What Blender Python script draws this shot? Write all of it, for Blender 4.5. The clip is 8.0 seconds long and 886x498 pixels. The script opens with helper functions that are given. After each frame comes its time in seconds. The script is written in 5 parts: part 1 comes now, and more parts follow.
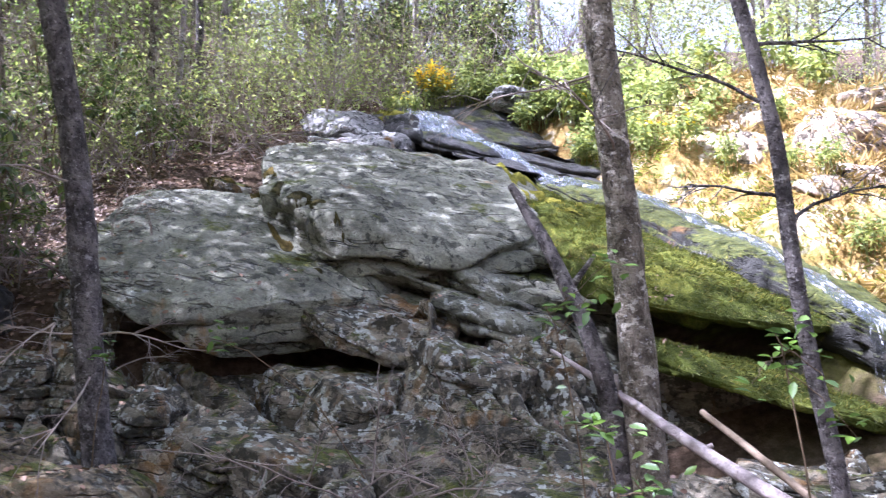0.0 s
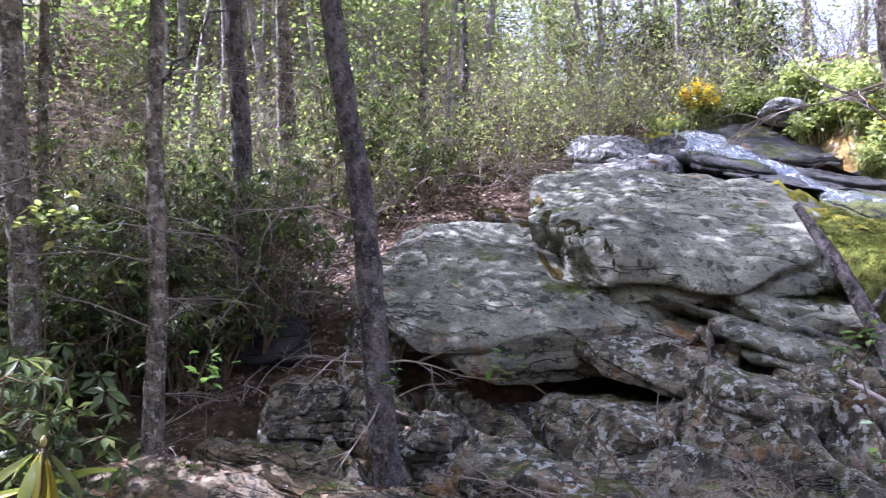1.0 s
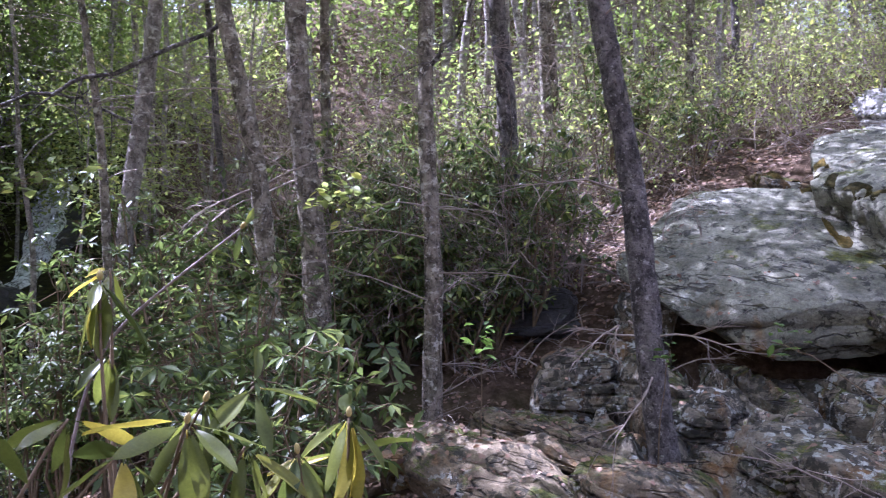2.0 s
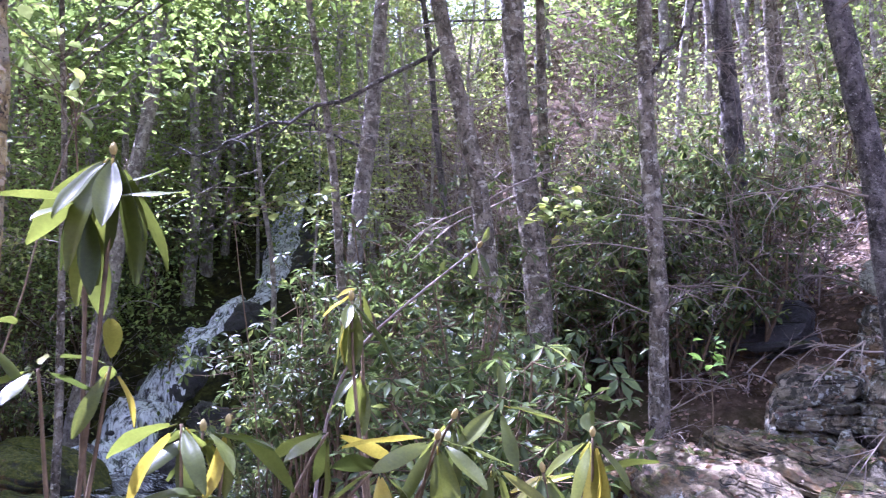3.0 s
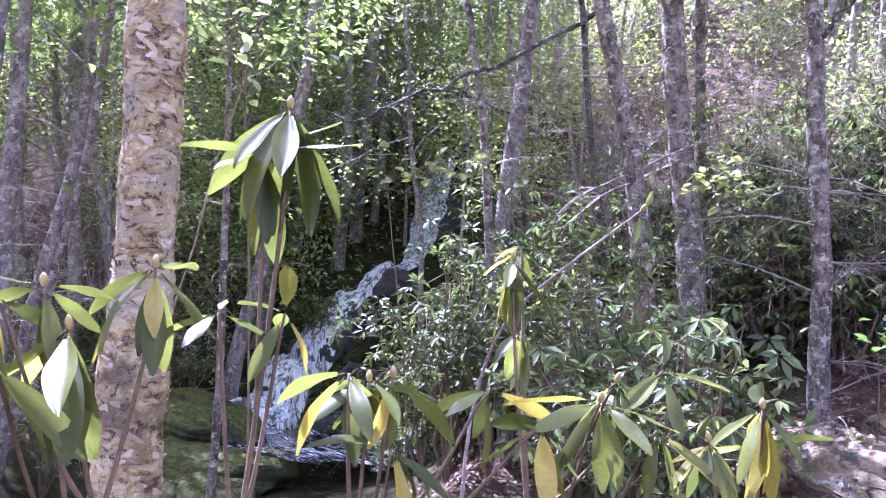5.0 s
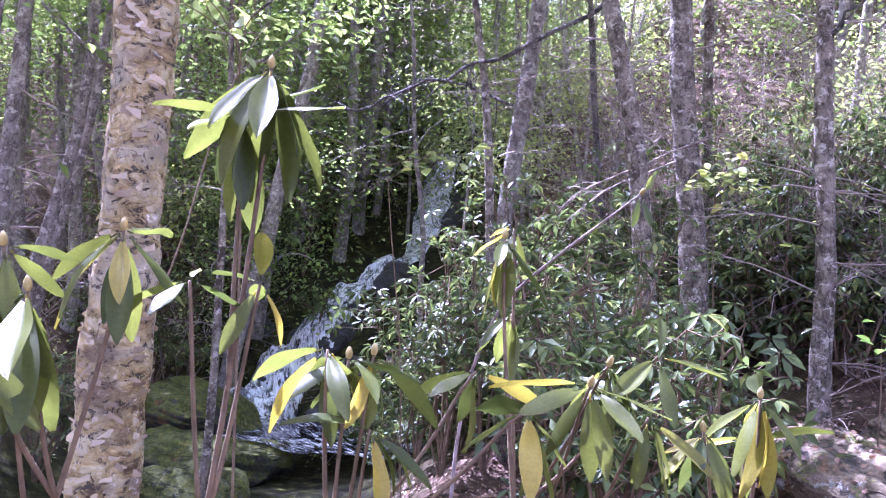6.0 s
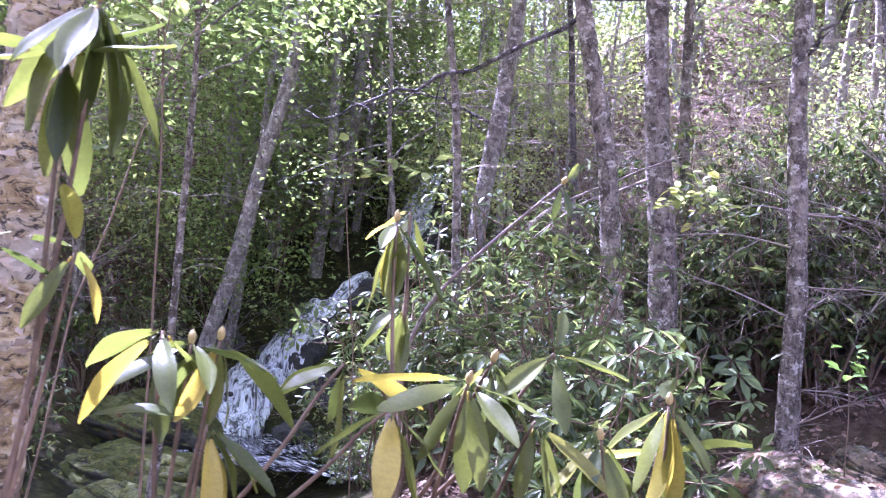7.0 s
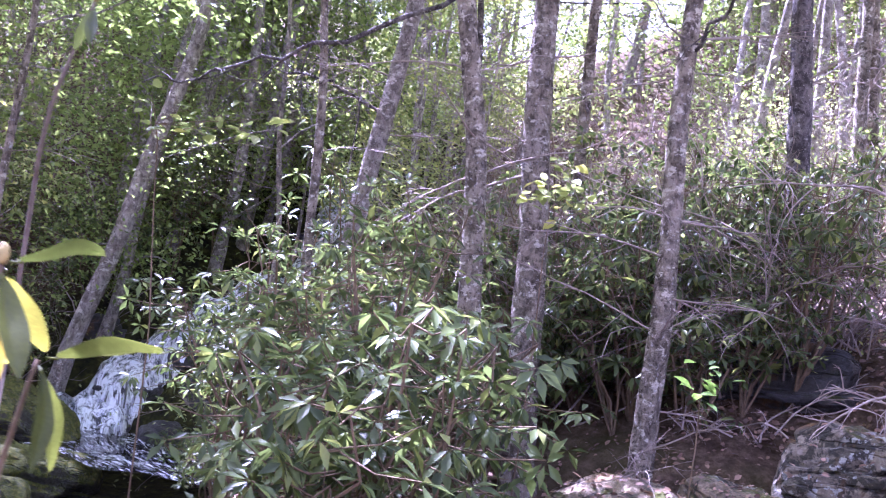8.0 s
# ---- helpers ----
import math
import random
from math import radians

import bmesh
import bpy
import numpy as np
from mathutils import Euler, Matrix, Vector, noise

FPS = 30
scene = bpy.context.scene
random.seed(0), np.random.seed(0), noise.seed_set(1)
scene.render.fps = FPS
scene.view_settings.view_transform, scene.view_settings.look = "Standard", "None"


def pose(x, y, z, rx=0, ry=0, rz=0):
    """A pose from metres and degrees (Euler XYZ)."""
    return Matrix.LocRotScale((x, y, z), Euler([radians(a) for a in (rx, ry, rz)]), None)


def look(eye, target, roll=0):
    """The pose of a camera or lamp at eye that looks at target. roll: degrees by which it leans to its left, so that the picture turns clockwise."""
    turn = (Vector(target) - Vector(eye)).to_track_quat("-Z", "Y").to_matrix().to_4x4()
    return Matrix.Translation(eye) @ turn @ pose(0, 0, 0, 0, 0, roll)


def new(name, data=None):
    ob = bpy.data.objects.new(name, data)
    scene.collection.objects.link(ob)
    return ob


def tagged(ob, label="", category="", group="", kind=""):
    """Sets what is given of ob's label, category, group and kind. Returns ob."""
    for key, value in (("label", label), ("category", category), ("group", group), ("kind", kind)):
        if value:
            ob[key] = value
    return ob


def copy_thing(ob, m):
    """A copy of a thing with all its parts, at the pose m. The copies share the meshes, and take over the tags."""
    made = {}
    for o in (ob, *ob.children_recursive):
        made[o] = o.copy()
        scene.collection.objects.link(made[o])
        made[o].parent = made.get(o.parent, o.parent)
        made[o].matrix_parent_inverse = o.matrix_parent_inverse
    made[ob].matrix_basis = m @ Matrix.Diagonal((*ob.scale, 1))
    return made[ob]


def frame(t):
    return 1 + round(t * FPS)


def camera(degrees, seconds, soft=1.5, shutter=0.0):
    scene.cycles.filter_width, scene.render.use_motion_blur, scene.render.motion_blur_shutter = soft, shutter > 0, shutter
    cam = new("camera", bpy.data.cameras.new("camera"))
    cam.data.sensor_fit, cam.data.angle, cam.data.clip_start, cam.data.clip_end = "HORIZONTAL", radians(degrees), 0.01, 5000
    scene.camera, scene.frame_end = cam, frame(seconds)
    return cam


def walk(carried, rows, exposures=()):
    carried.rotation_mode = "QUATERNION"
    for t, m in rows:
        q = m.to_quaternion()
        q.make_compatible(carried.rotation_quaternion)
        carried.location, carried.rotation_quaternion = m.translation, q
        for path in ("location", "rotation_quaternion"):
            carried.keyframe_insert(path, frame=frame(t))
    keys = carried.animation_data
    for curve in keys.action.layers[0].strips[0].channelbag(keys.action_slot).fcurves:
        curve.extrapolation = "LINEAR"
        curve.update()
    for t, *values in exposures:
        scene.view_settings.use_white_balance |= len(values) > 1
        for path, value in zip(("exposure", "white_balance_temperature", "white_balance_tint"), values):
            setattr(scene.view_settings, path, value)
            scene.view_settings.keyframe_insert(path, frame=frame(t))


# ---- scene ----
cam = camera(51.0, 8.0, 1.15, 0.12)
METRES, EYE, TILT, LEAN, TURN = 2.0, 1.6, 4.0, 0.0, 0.0
ROWS = [
    (0.0, 0.0, 0.0, 0.0, 0.0, 0.0, -0.0),
    (0.5, -0.0189, -0.003, 0.005, 8.85, 1.29, 0.57),
    (1.0, -0.0365, -0.0127, 0.0112, 16.11, 1.78, 1.45),
    (1.5, -0.0486, -0.0168, 0.0127, 25.49, 0.94, 2.21),
    (2.0, -0.0595, -0.0175, 0.0213, 32.26, 0.51, 2.34),
    (3.5, -0.0938, -0.0487, 0.0306, 50.64, 2.47, 3.08),
    (4.0, -0.1002, -0.058, 0.027, 53.3, 1.94, 2.6),
    (4.5, -0.1053, -0.0582, 0.0242, 53.9, 0.78, 2.1),
    (6.0, -0.1335, -0.0069, -0.0069, 54.52, 0.3, 0.11),
    (6.5, -0.1686, 0.0171, -0.0195, 53.31, 1.57, -1.91),
    (7.0, -0.1623, 0.1534, -0.0485, 53.82, 1.75, -1.53),
    (7.5, -0.1421, 0.4047, -0.0887, 51.84, 3.38, -3.48),
    (8.0, -0.1928, 0.7282, -0.1649, 50.81, 3.59, -5.86),
]
EXPOSURES = [(0.0, 2.4, 5050, 32), (1.0, 2.4, 5000, 38), (2.0, 2.52, 4900, 41), (3.5, 3.25, 4700, 52), (4.0, 3.28, 4700, 53), (4.5, 3.45, 4700, 55), (6.0, 3.4, 4720, 56), (6.5, 3.52, 4750, 57), (7.0, 3.52, 4750, 58), (7.5, 3.42, 4800, 60), (8.0, 3.55, 4800, 62)]
walk(cam, [(t, pose(0, 0, EYE, TILT, LEAN, TURN) @ pose(METRES * x, METRES * y, METRES * z, 90 + pitch, roll, yaw)) for t, x, y, z, yaw, pitch, roll in ROWS], EXPOSURES)
# ---- world, sun ----
SUN_AZ, SUN_EL = -93.0, 58.0  # compass from +y towards +x, degrees
world = bpy.data.worlds.new("sky")
scene.world = world
world.use_nodes = True
_wn = world.node_tree.nodes
_sky = _wn.new("ShaderNodeTexSky")
_sky.sky_type, _sky.sun_disc = "NISHITA", False
_sky.sun_elevation, _sky.sun_rotation = radians(SUN_EL), radians(SUN_AZ)
_sky.air_density, _sky.dust_density = 1.0, 5.0
_wn["Background"].inputs["Strength"].default_value = 0.095
_haze = _wn.new("ShaderNodeHueSaturation")  # a thin white veil over the blue
_haze.inputs["Saturation"].default_value = 0.3
world.node_tree.links.new(_sky.outputs["Color"], _haze.inputs["Color"])
world.node_tree.links.new(_haze.outputs["Color"], _wn["Background"].inputs["Color"])
_sl = bpy.data.lights.new("sun", "SUN")
_sl.energy, _sl.angle, _sl.color = 5.0, radians(0.55), (1.0, 0.95, 0.86)
sun = new("sun", _sl)
_a, _e = radians(SUN_AZ), radians(SUN_EL)
SUN_WAY = Vector((math.sin(_a) * math.cos(_e), math.cos(_a) * math.cos(_e), math.sin(_e)))
sun.matrix_world = look(SUN_WAY * 60, (0, 0, 0))

rng = np.random.default_rng(7)


# ---- noise and mesh builders ----
def vnoise(p, seed=0):
    """Smooth value noise in -1..1 at the points p (n, 3)."""
    p = np.asarray(p, float)
    i = np.floor(p).astype(np.int64)
    f = p - i
    f = f * f * (3 - 2 * f)
    out = np.zeros(len(p))
    for dx in (0, 1):
        for dy in (0, 1):
            for dz in (0, 1):
                h = ((i[:, 0] + dx) * 374761393 + (i[:, 1] + dy) * 668265263 + (i[:, 2] + dz) * 1274126177 + seed * 982451653) & 0xFFFFFFFF
                h = ((h ^ (h >> 13)) * 1274126177) & 0xFFFFFFFF
                h = ((h ^ (h >> 16)) & 0xFFFF) / 32767.5 - 1
                out += h * (f[:, 0] if dx else 1 - f[:, 0]) * (f[:, 1] if dy else 1 - f[:, 1]) * (f[:, 2] if dz else 1 - f[:, 2])
    return out


def fbm(p, octaves=4, seed=0):
    out, amp, p = 0, 0.5, np.asarray(p, float)
    for k in range(octaves):
        out = out + amp * vnoise(p, seed + k * 17)
        p, amp = p * 2.03 + 11.3, amp * 0.5
    return out


class Build:
    """Collects vertices and faces of one mesh."""

    def __init__(self):
        self.v, self.f, self.n = [], [], 0

    def add(self, verts, faces):
        verts = np.asarray(verts, float).reshape(-1, 3)
        self.v.append(verts)
        self.f.extend((np.asarray(faces) + self.n).tolist())
        self.n += len(verts)

    def tube(self, pts, radii, sides=6, rough=0.0, seed=0, cap=True):
        pts = np.asarray(pts, float)
        radii = np.broadcast_to(np.asarray(radii, float), (len(pts),))
        d = np.gradient(pts, axis=0)
        d /= np.linalg.norm(d, axis=1)[:, None] + 1e-9
        ref = np.array([0.9, 0.3, 0.1]) if abs(d[0, 2]) > 0.6 else np.array([0.05, 0.1, 1.0])
        u = np.cross(d, ref)
        u /= np.linalg.norm(u, axis=1)[:, None] + 1e-9
        w = np.cross(d, u)
        a = np.linspace(0, 2 * np.pi, sides, endpoint=False)
        ring = u[:, None, :] * np.cos(a)[None, :, None] + w[:, None, :] * np.sin(a)[None, :, None]
        r = radii[:, None] * np.ones(sides)
        if rough:
            q = (pts[:, None, :] + ring * 0.12).reshape(-1, 3)
            r = r * (1 + rough * fbm(q * (9, 9, 5), 3, seed).reshape(r.shape) * 2)
        v = (pts[:, None, :] + ring * r[:, :, None]).reshape(-1, 3)
        k, s = np.meshgrid(np.arange(len(pts) - 1), np.arange(sides), indexing="ij")
        a0, b0 = k * sides + s, k * sides + (s + 1) % sides
        faces = np.stack([a0, b0, b0 + sides, a0 + sides], -1).reshape(-1, 4)
        self.add(v, faces)
        if cap:
            self.f.append([self.n - len(v) + i for i in range(sides)][::-1])
            self.f.append([self.n - sides + i for i in range(sides)])

    def stamp(self, verts, faces, mats):
        """One copy of a small template for each 4x4 matrix in mats (n, 4, 4)."""
        verts, mats = np.asarray(verts, float), np.asarray(mats, float)
        v = np.einsum("nij,kj->nki", mats[:, :3, :3], verts) + mats[:, None, :3, 3]
        base = self.n
        for fc in faces:
            idx = base + np.arange(len(mats))[:, None] * len(verts) + np.asarray(fc)[None, :]
            self.f.extend(idx.tolist())
        self.v.append(v.reshape(-1, 3))
        self.n += v.shape[0] * v.shape[1]

    def mesh(self, name, mat, smooth=True):
        me = bpy.data.meshes.new(name)
        me.from_pydata(np.concatenate(self.v).tolist(), [], self.f)
        me.materials.append(mat)
        if smooth:
            me.polygons.foreach_set("use_smooth", np.ones(len(me.polygons), bool))
        me.update()
        return me


def part(name, me, parent=None, label="", place=None):
    ob = new(name, me)
    if parent is not None:
        ob.parent = parent
    if place is not None:
        ob.matrix_basis = place
    if label:
        ob["label"] = label
    return ob


def thing(name, place, label, category, group="", kind=""):
    ob = new(name)
    ob.matrix_basis = place
    return tagged(ob, label, category, group, kind)


def aim_mats(pos, way, up, scale, wide=None):
    """4x4 matrices whose y axis runs along way, z near up, for stamp()."""
    pos, way, up = (np.asarray(a, float) for a in (pos, way, up))
    way = way / (np.linalg.norm(way, axis=1)[:, None] + 1e-9)
    x = np.cross(way, up)
    x /= np.linalg.norm(x, axis=1)[:, None] + 1e-9
    z = np.cross(x, way)
    m = np.zeros((len(pos), 4, 4))
    s = np.broadcast_to(np.asarray(scale, float), (len(pos),))[:, None]
    w = s if wide is None else np.broadcast_to(np.asarray(wide, float), (len(pos),))[:, None]
    m[:, :3, 0], m[:, :3, 1], m[:, :3, 2], m[:, :3, 3], m[:, 3, 3] = x * w, way * s, z * s, pos, 1
    return m


# ---- materials ----
class Nodes:
    def __init__(self, name):
        self.mat = bpy.data.materials.new(name)
        self.mat.use_nodes = True
        self.t = self.mat.node_tree
        self.bsdf = self.t.nodes["Principled BSDF"]
        self.geo = self.t.nodes.new("ShaderNodeNewGeometry")
        self.tex = self.t.nodes.new("ShaderNodeTexCoord")

    def link(self, a, b):
        self.t.links.new(a, b)

    def noise(self, scale, detail=4.0, rough=0.6, vec=None, stretch=None, distort=0.0):
        n = self.t.nodes.new("ShaderNodeTexNoise")
        n.inputs["Scale"].default_value, n.inputs["Detail"].default_value = scale, detail
        n.inputs["Roughness"].default_value, n.inputs["Distortion"].default_value = rough, distort
        vec = vec or self.tex.outputs["Object"]
        if stretch:
            mp = self.t.nodes.new("ShaderNodeMapping")
            mp.inputs["Scale"].default_value = stretch
            self.link(vec, mp.inputs["Vector"])
            vec = mp.outputs["Vector"]
        self.link(vec, n.inputs["Vector"])
        return n.outputs["Fac"]

    def ramp(self, fac, stops):
        r = self.t.nodes.new("ShaderNodeValToRGB")
        while len(r.color_ramp.elements) < len(stops):
            r.color_ramp.elements.new(0.5)
        for e, (at, col) in zip(r.color_ramp.elements, stops):
            e.position = at
            e.color = (*col, 1) if isinstance(col, tuple) else (col, col, col, 1)
        self.link(fac, r.inputs["Fac"])
        return r.outputs["Color"]

    def mix(self, fac, a, b, kind="MIX"):
        m = self.t.nodes.new("ShaderNodeMix")
        m.data_type, m.blend_type = "RGBA", kind
        for sock, val in ((m.inputs[0], fac), (m.inputs[6], a), (m.inputs[7], b)):
            if isinstance(val, tuple):
                sock.default_value = (*val, 1)
            elif isinstance(val, (int, float)):
                sock.default_value = val
            else:
                self.link(val, sock)
        return m.outputs[2]

    def maths(self, op, a, b=0.0):
        m = self.t.nodes.new("ShaderNodeMath")
        m.operation = op
        for sock, val in ((m.inputs[0], a), (m.inputs[1], b)):
            if isinstance(val, (int, float)):
                sock.default_value = val
            else:
                self.link(val, sock)
        return m.outputs[0]

    def up(self):
        s = self.t.nodes.new("ShaderNodeSeparateXYZ")
        self.link(self.geo.outputs["Normal"], s.inputs[0])
        return s.outputs["Z"]

    def finish(self, colour, rough=0.8, bump=None, depth=0.02, spec=0.3):
        if isinstance(colour, tuple):
            self.bsdf.inputs["Base Color"].default_value = (*colour, 1)
        else:
            self.link(colour, self.bsdf.inputs["Base Color"])
        if isinstance(rough, (int, float)):
            self.bsdf.inputs["Roughness"].default_value = rough
        else:
            self.link(rough, self.bsdf.inputs["Roughness"])
        self.bsdf.inputs["Specular IOR Level"].default_value = spec
        if bump is not None:
            b = self.t.nodes.new("ShaderNodeBump")
            b.inputs["Distance"].default_value = depth
            b.inputs["Strength"].default_value = 0.9
            self.link(bump, b.inputs["Height"])
            self.link(b.outputs["Normal"], self.bsdf.inputs["Normal"])
        return self.mat


def rock_material(name, base, pale, moss, ochre, lichen, wet=0.0):
    """Layered gneiss: banded greys, dark stains, ochre seeps, pale lichen spots, moss on flats (amounts 0..1)."""
    n = Nodes(name)
    pos = n.geo.outputs["Position"]
    band = n.noise(1.3, 7, 0.68, stretch=(1, 1, 3.2), distort=0.15)
    col = n.ramp(band, [(0.3, base), (0.52, tuple((a + b) / 2 for a, b in zip(base, pale))), (0.72, pale)])
    stain = n.noise(2.6, 6, 0.7, vec=pos)
    col = n.mix(n.ramp(stain, [(0.56, 0.0), (0.68, 0.75)]), col, (0.035, 0.034, 0.03))
    grime = n.noise(6.5, 7, 0.72, vec=pos, distort=0.5)
    col = n.mix(n.ramp(grime, [(0.56 - 0.1 * lichen, 0.0), (0.6 - 0.1 * lichen, 0.8)]), col, (0.03, 0.03, 0.022))
    ochr = n.noise(1.7, 5, 0.65, vec=pos, stretch=(1.3, 1.3, 0.6))
    col = n.mix(n.ramp(ochr, [(0.62 - 0.1 * ochre, 0.0), (0.72 - 0.06 * ochre, 0.75)]), col, (0.25, 0.13, 0.035))
    lic = n.noise(11, 5, 0.6, vec=pos)
    lic2 = n.noise(1.1, 2, 0.5, vec=pos)
    lic = n.maths("MULTIPLY", n.ramp(lic, [(0.55, 0.0), (0.575, 0.9)]), n.ramp(lic2, [(0.62 - 0.3 * lichen, 0.0), (0.7 - 0.25 * lichen, 1.0)]))
    col = n.mix(lic, col, (0.5, 0.51, 0.45))
    mn = n.noise(1.8, 5, 0.66, vec=pos)
    mm = n.maths("ADD", n.maths("MULTIPLY", n.up(), 0.22), mn)
    mossy = n.ramp(mm, [(0.86 - 0.4 * moss, 0.0), (0.93 - 0.4 * moss, 1.0)])
    mcol = n.ramp(n.noise(16, 4, 0.7, vec=pos), [(0.3, (0.025, 0.035, 0.008)), (0.55, (0.09, 0.1, 0.015)), (0.75, (0.2, 0.17, 0.03))])
    col = n.mix(mossy, col, mcol)
    # thin dirt-filled seams along the bedding
    seam = n.maths("ABSOLUTE", n.maths("SUBTRACT", n.noise(1.1, 3, 0.5, stretch=(0.45, 2.6, 5), distort=0.2), 0.5))
    gate = n.ramp(n.noise(0.9, 3, 0.6, vec=pos), [(0.4, 0.0), (0.52, 1.0)])
    seam = n.maths("MULTIPLY", n.ramp(seam, [(0.0, 1.0), (0.014, 0.0)]), gate)
    col = n.mix(n.maths("MULTIPLY", seam, 0.75), col, (0.02, 0.018, 0.015))
    fine = n.noise(30, 6, 0.75, vec=pos)
    col = n.mix(0.8, col, n.ramp(fine, [(0.32, 0.5), (0.68, 1.4)]), "MULTIPLY")
    h = n.maths("ADD", n.maths("MULTIPLY", fine, 0.7), n.maths("ADD", n.noise(6, 8, 0.7, vec=pos), n.maths("SUBTRACT", n.maths("MULTIPLY", mossy, 0.3), n.maths("MULTIPLY", seam, 1.2))))
    return n.finish(col, n.ramp(stain, [(0.4, 0.85 - wet), (0.7, 0.7 - wet)]), h, 0.055, 0.3)


def moss_material(name, dark, mid, bright):
    n = Nodes(name)
    pos = n.geo.outputs["Position"]
    big = n.noise(1.2, 4, 0.6, vec=pos)
    fine = n.noise(22, 5, 0.75, vec=pos)
    col = n.ramp(n.maths("ADD", n.maths("MULTIPLY", big, 0.6), n.maths("MULTIPLY", fine, 0.4)), [(0.36, dark), (0.5, mid), (0.62, bright)])
    brown = n.noise(2.7, 5, 0.7, vec=pos)
    col = n.mix(n.ramp(brown, [(0.58, 0.0), (0.7, 0.7)]), col, (0.09, 0.06, 0.018))
    return n.finish(col, 0.95, n.maths("ADD", fine, n.noise(60, 3, 0.7, vec=pos)), 0.03, 0.1)


def bark_material(name, dark, pale, patch, patch_amount, stretch=(1.2, 1.2, 0.8)):
    """Rough scaly bark: dark furrows between paler plates, lichen spots, a green bloom here and there."""
    n = Nodes(name)
    b = n.noise(8, 8, 0.72, stretch=stretch, distort=0.4)
    col = n.ramp(b, [(0.4, dark), (0.5, tuple((u + v) / 2 for u, v in zip(dark, pale))), (0.58, pale)])
    p = n.noise(9, 6, 0.7, stretch=(1, 1, 1.4))
    col = n.mix(n.ramp(p, [(0.66 - 0.25 * patch_amount, 0.0), (0.7 - 0.25 * patch_amount, 0.85)]), col, patch)
    spot = n.noise(38, 4, 0.6)
    col = n.mix(n.ramp(spot, [(0.62, 0.0), (0.67, 0.45)]), col, tuple(min(0.6, 1.5 * v) for v in patch))
    col = n.mix(n.ramp(spot, [(0.36, 0.8), (0.41, 0.0)]), col, tuple(0.5 * v for v in dark))
    g = n.noise(1.1, 4, 0.6)
    col = n.mix(n.ramp(g, [(0.6, 0.0), (0.75, 0.4)]), col, (0.07, 0.085, 0.03))
    return n.finish(col, 0.9, n.maths("ADD", b, n.maths("MULTIPLY", spot, 0.7)), 0.07, 0.15)


def birch_material():
    """Yellow birch: tan and cream papery layers, torn across into short ragged flakes with dark gaps."""
    n = Nodes("yellow_birch_bark")
    a = n.noise(10, 8, 0.72, stretch=(1.0, 1.0, 1.5), distort=0.8)
    b = n.noise(17, 7, 0.75, stretch=(1.0, 1.0, 1.5), distort=1.2)
    big = n.noise(3.2, 4, 0.6, stretch=(1, 1, 1.6))
    col = n.ramp(a, [(0.36, (0.15, 0.1, 0.045)), (0.44, (0.42, 0.31, 0.13)), (0.52, (0.64, 0.5, 0.22)), (0.6, (0.78, 0.69, 0.42))])
    col = n.mix(n.ramp(big, [(0.52, 0.0), (0.62, 0.7)]), col, (0.6, 0.55, 0.39))
    col = n.mix(n.ramp(big, [(0.34, 0.75), (0.45, 0.0)]), col, (0.2, 0.145, 0.1))
    col = n.mix(n.ramp(b, [(0.41, 0.95), (0.455, 0.0)]), col, (0.05, 0.042, 0.03))
    col = n.mix(n.ramp(b, [(0.59, 0.0), (0.64, 0.8)]), col, (0.8, 0.75, 0.64))
    h = n.maths("ADD", n.maths("MULTIPLY", a, 0.8), n.ramp(b, [(0.4, 0.0), (0.5, 0.55), (0.62, 0.8)]))
    return n.finish(col, 0.7, h, 0.03, 0.25)


def leaf_material(name, dark, bright, gloss=0.35, through_light=0.45, yellow=None, spec=0.5):
    """Leaf with a gloss coat and light passing through; colour varies leaf by leaf."""
    n = Nodes(name)
    info = n.t.nodes.new("ShaderNodeObjectInfo")
    rnd = n.maths("FRACT", n.maths("ADD", n.geo.outputs["Random Per Island"], info.outputs["Random"]))
    stops = [(0.0, dark), (0.75, bright)]
    if yellow:
        stops += [(0.85, bright), (0.95, yellow)]
    col = n.ramp(rnd, stops)
    col = n.mix(0.35, col, n.ramp(n.noise(25, 3, 0.6), [(0.3, 0.6), (0.7, 1.3)]), "MULTIPLY")
    n.finish(col, gloss, None, 0, spec)
    tr = n.t.nodes.new("ShaderNodeBsdfTranslucent")
    warm = n.mix(1.0, col, (1.2, 1.2, 0.88), "MULTIPLY")
    n.link(warm, tr.inputs["Color"])
    ms = n.t.nodes.new("ShaderNodeMixShader")
    ms.inputs[0].default_value = through_light
    n.link(n.bsdf.outputs[0], ms.inputs[1])
    n.link(tr.outputs[0], ms.inputs[2])
    n.link(ms.outputs[0], n.t.nodes["Material Output"].inputs["Surface"])
    return n.mat


def plain_material(name, a, b, scale=8, rough=0.85, depth=0.01, spec=0.2):
    n = Nodes(name)
    f = n.noise(scale, 6, 0.7)
    f2 = n.noise(scale * 0.15, 3, 0.6)
    col = n.ramp(n.maths("ADD", n.maths("MULTIPLY", f, 0.6), n.maths("MULTIPLY", f2, 0.4)), [(0.35, a), (0.65, b)])
    return n.finish(col, rough, f, depth, spec)


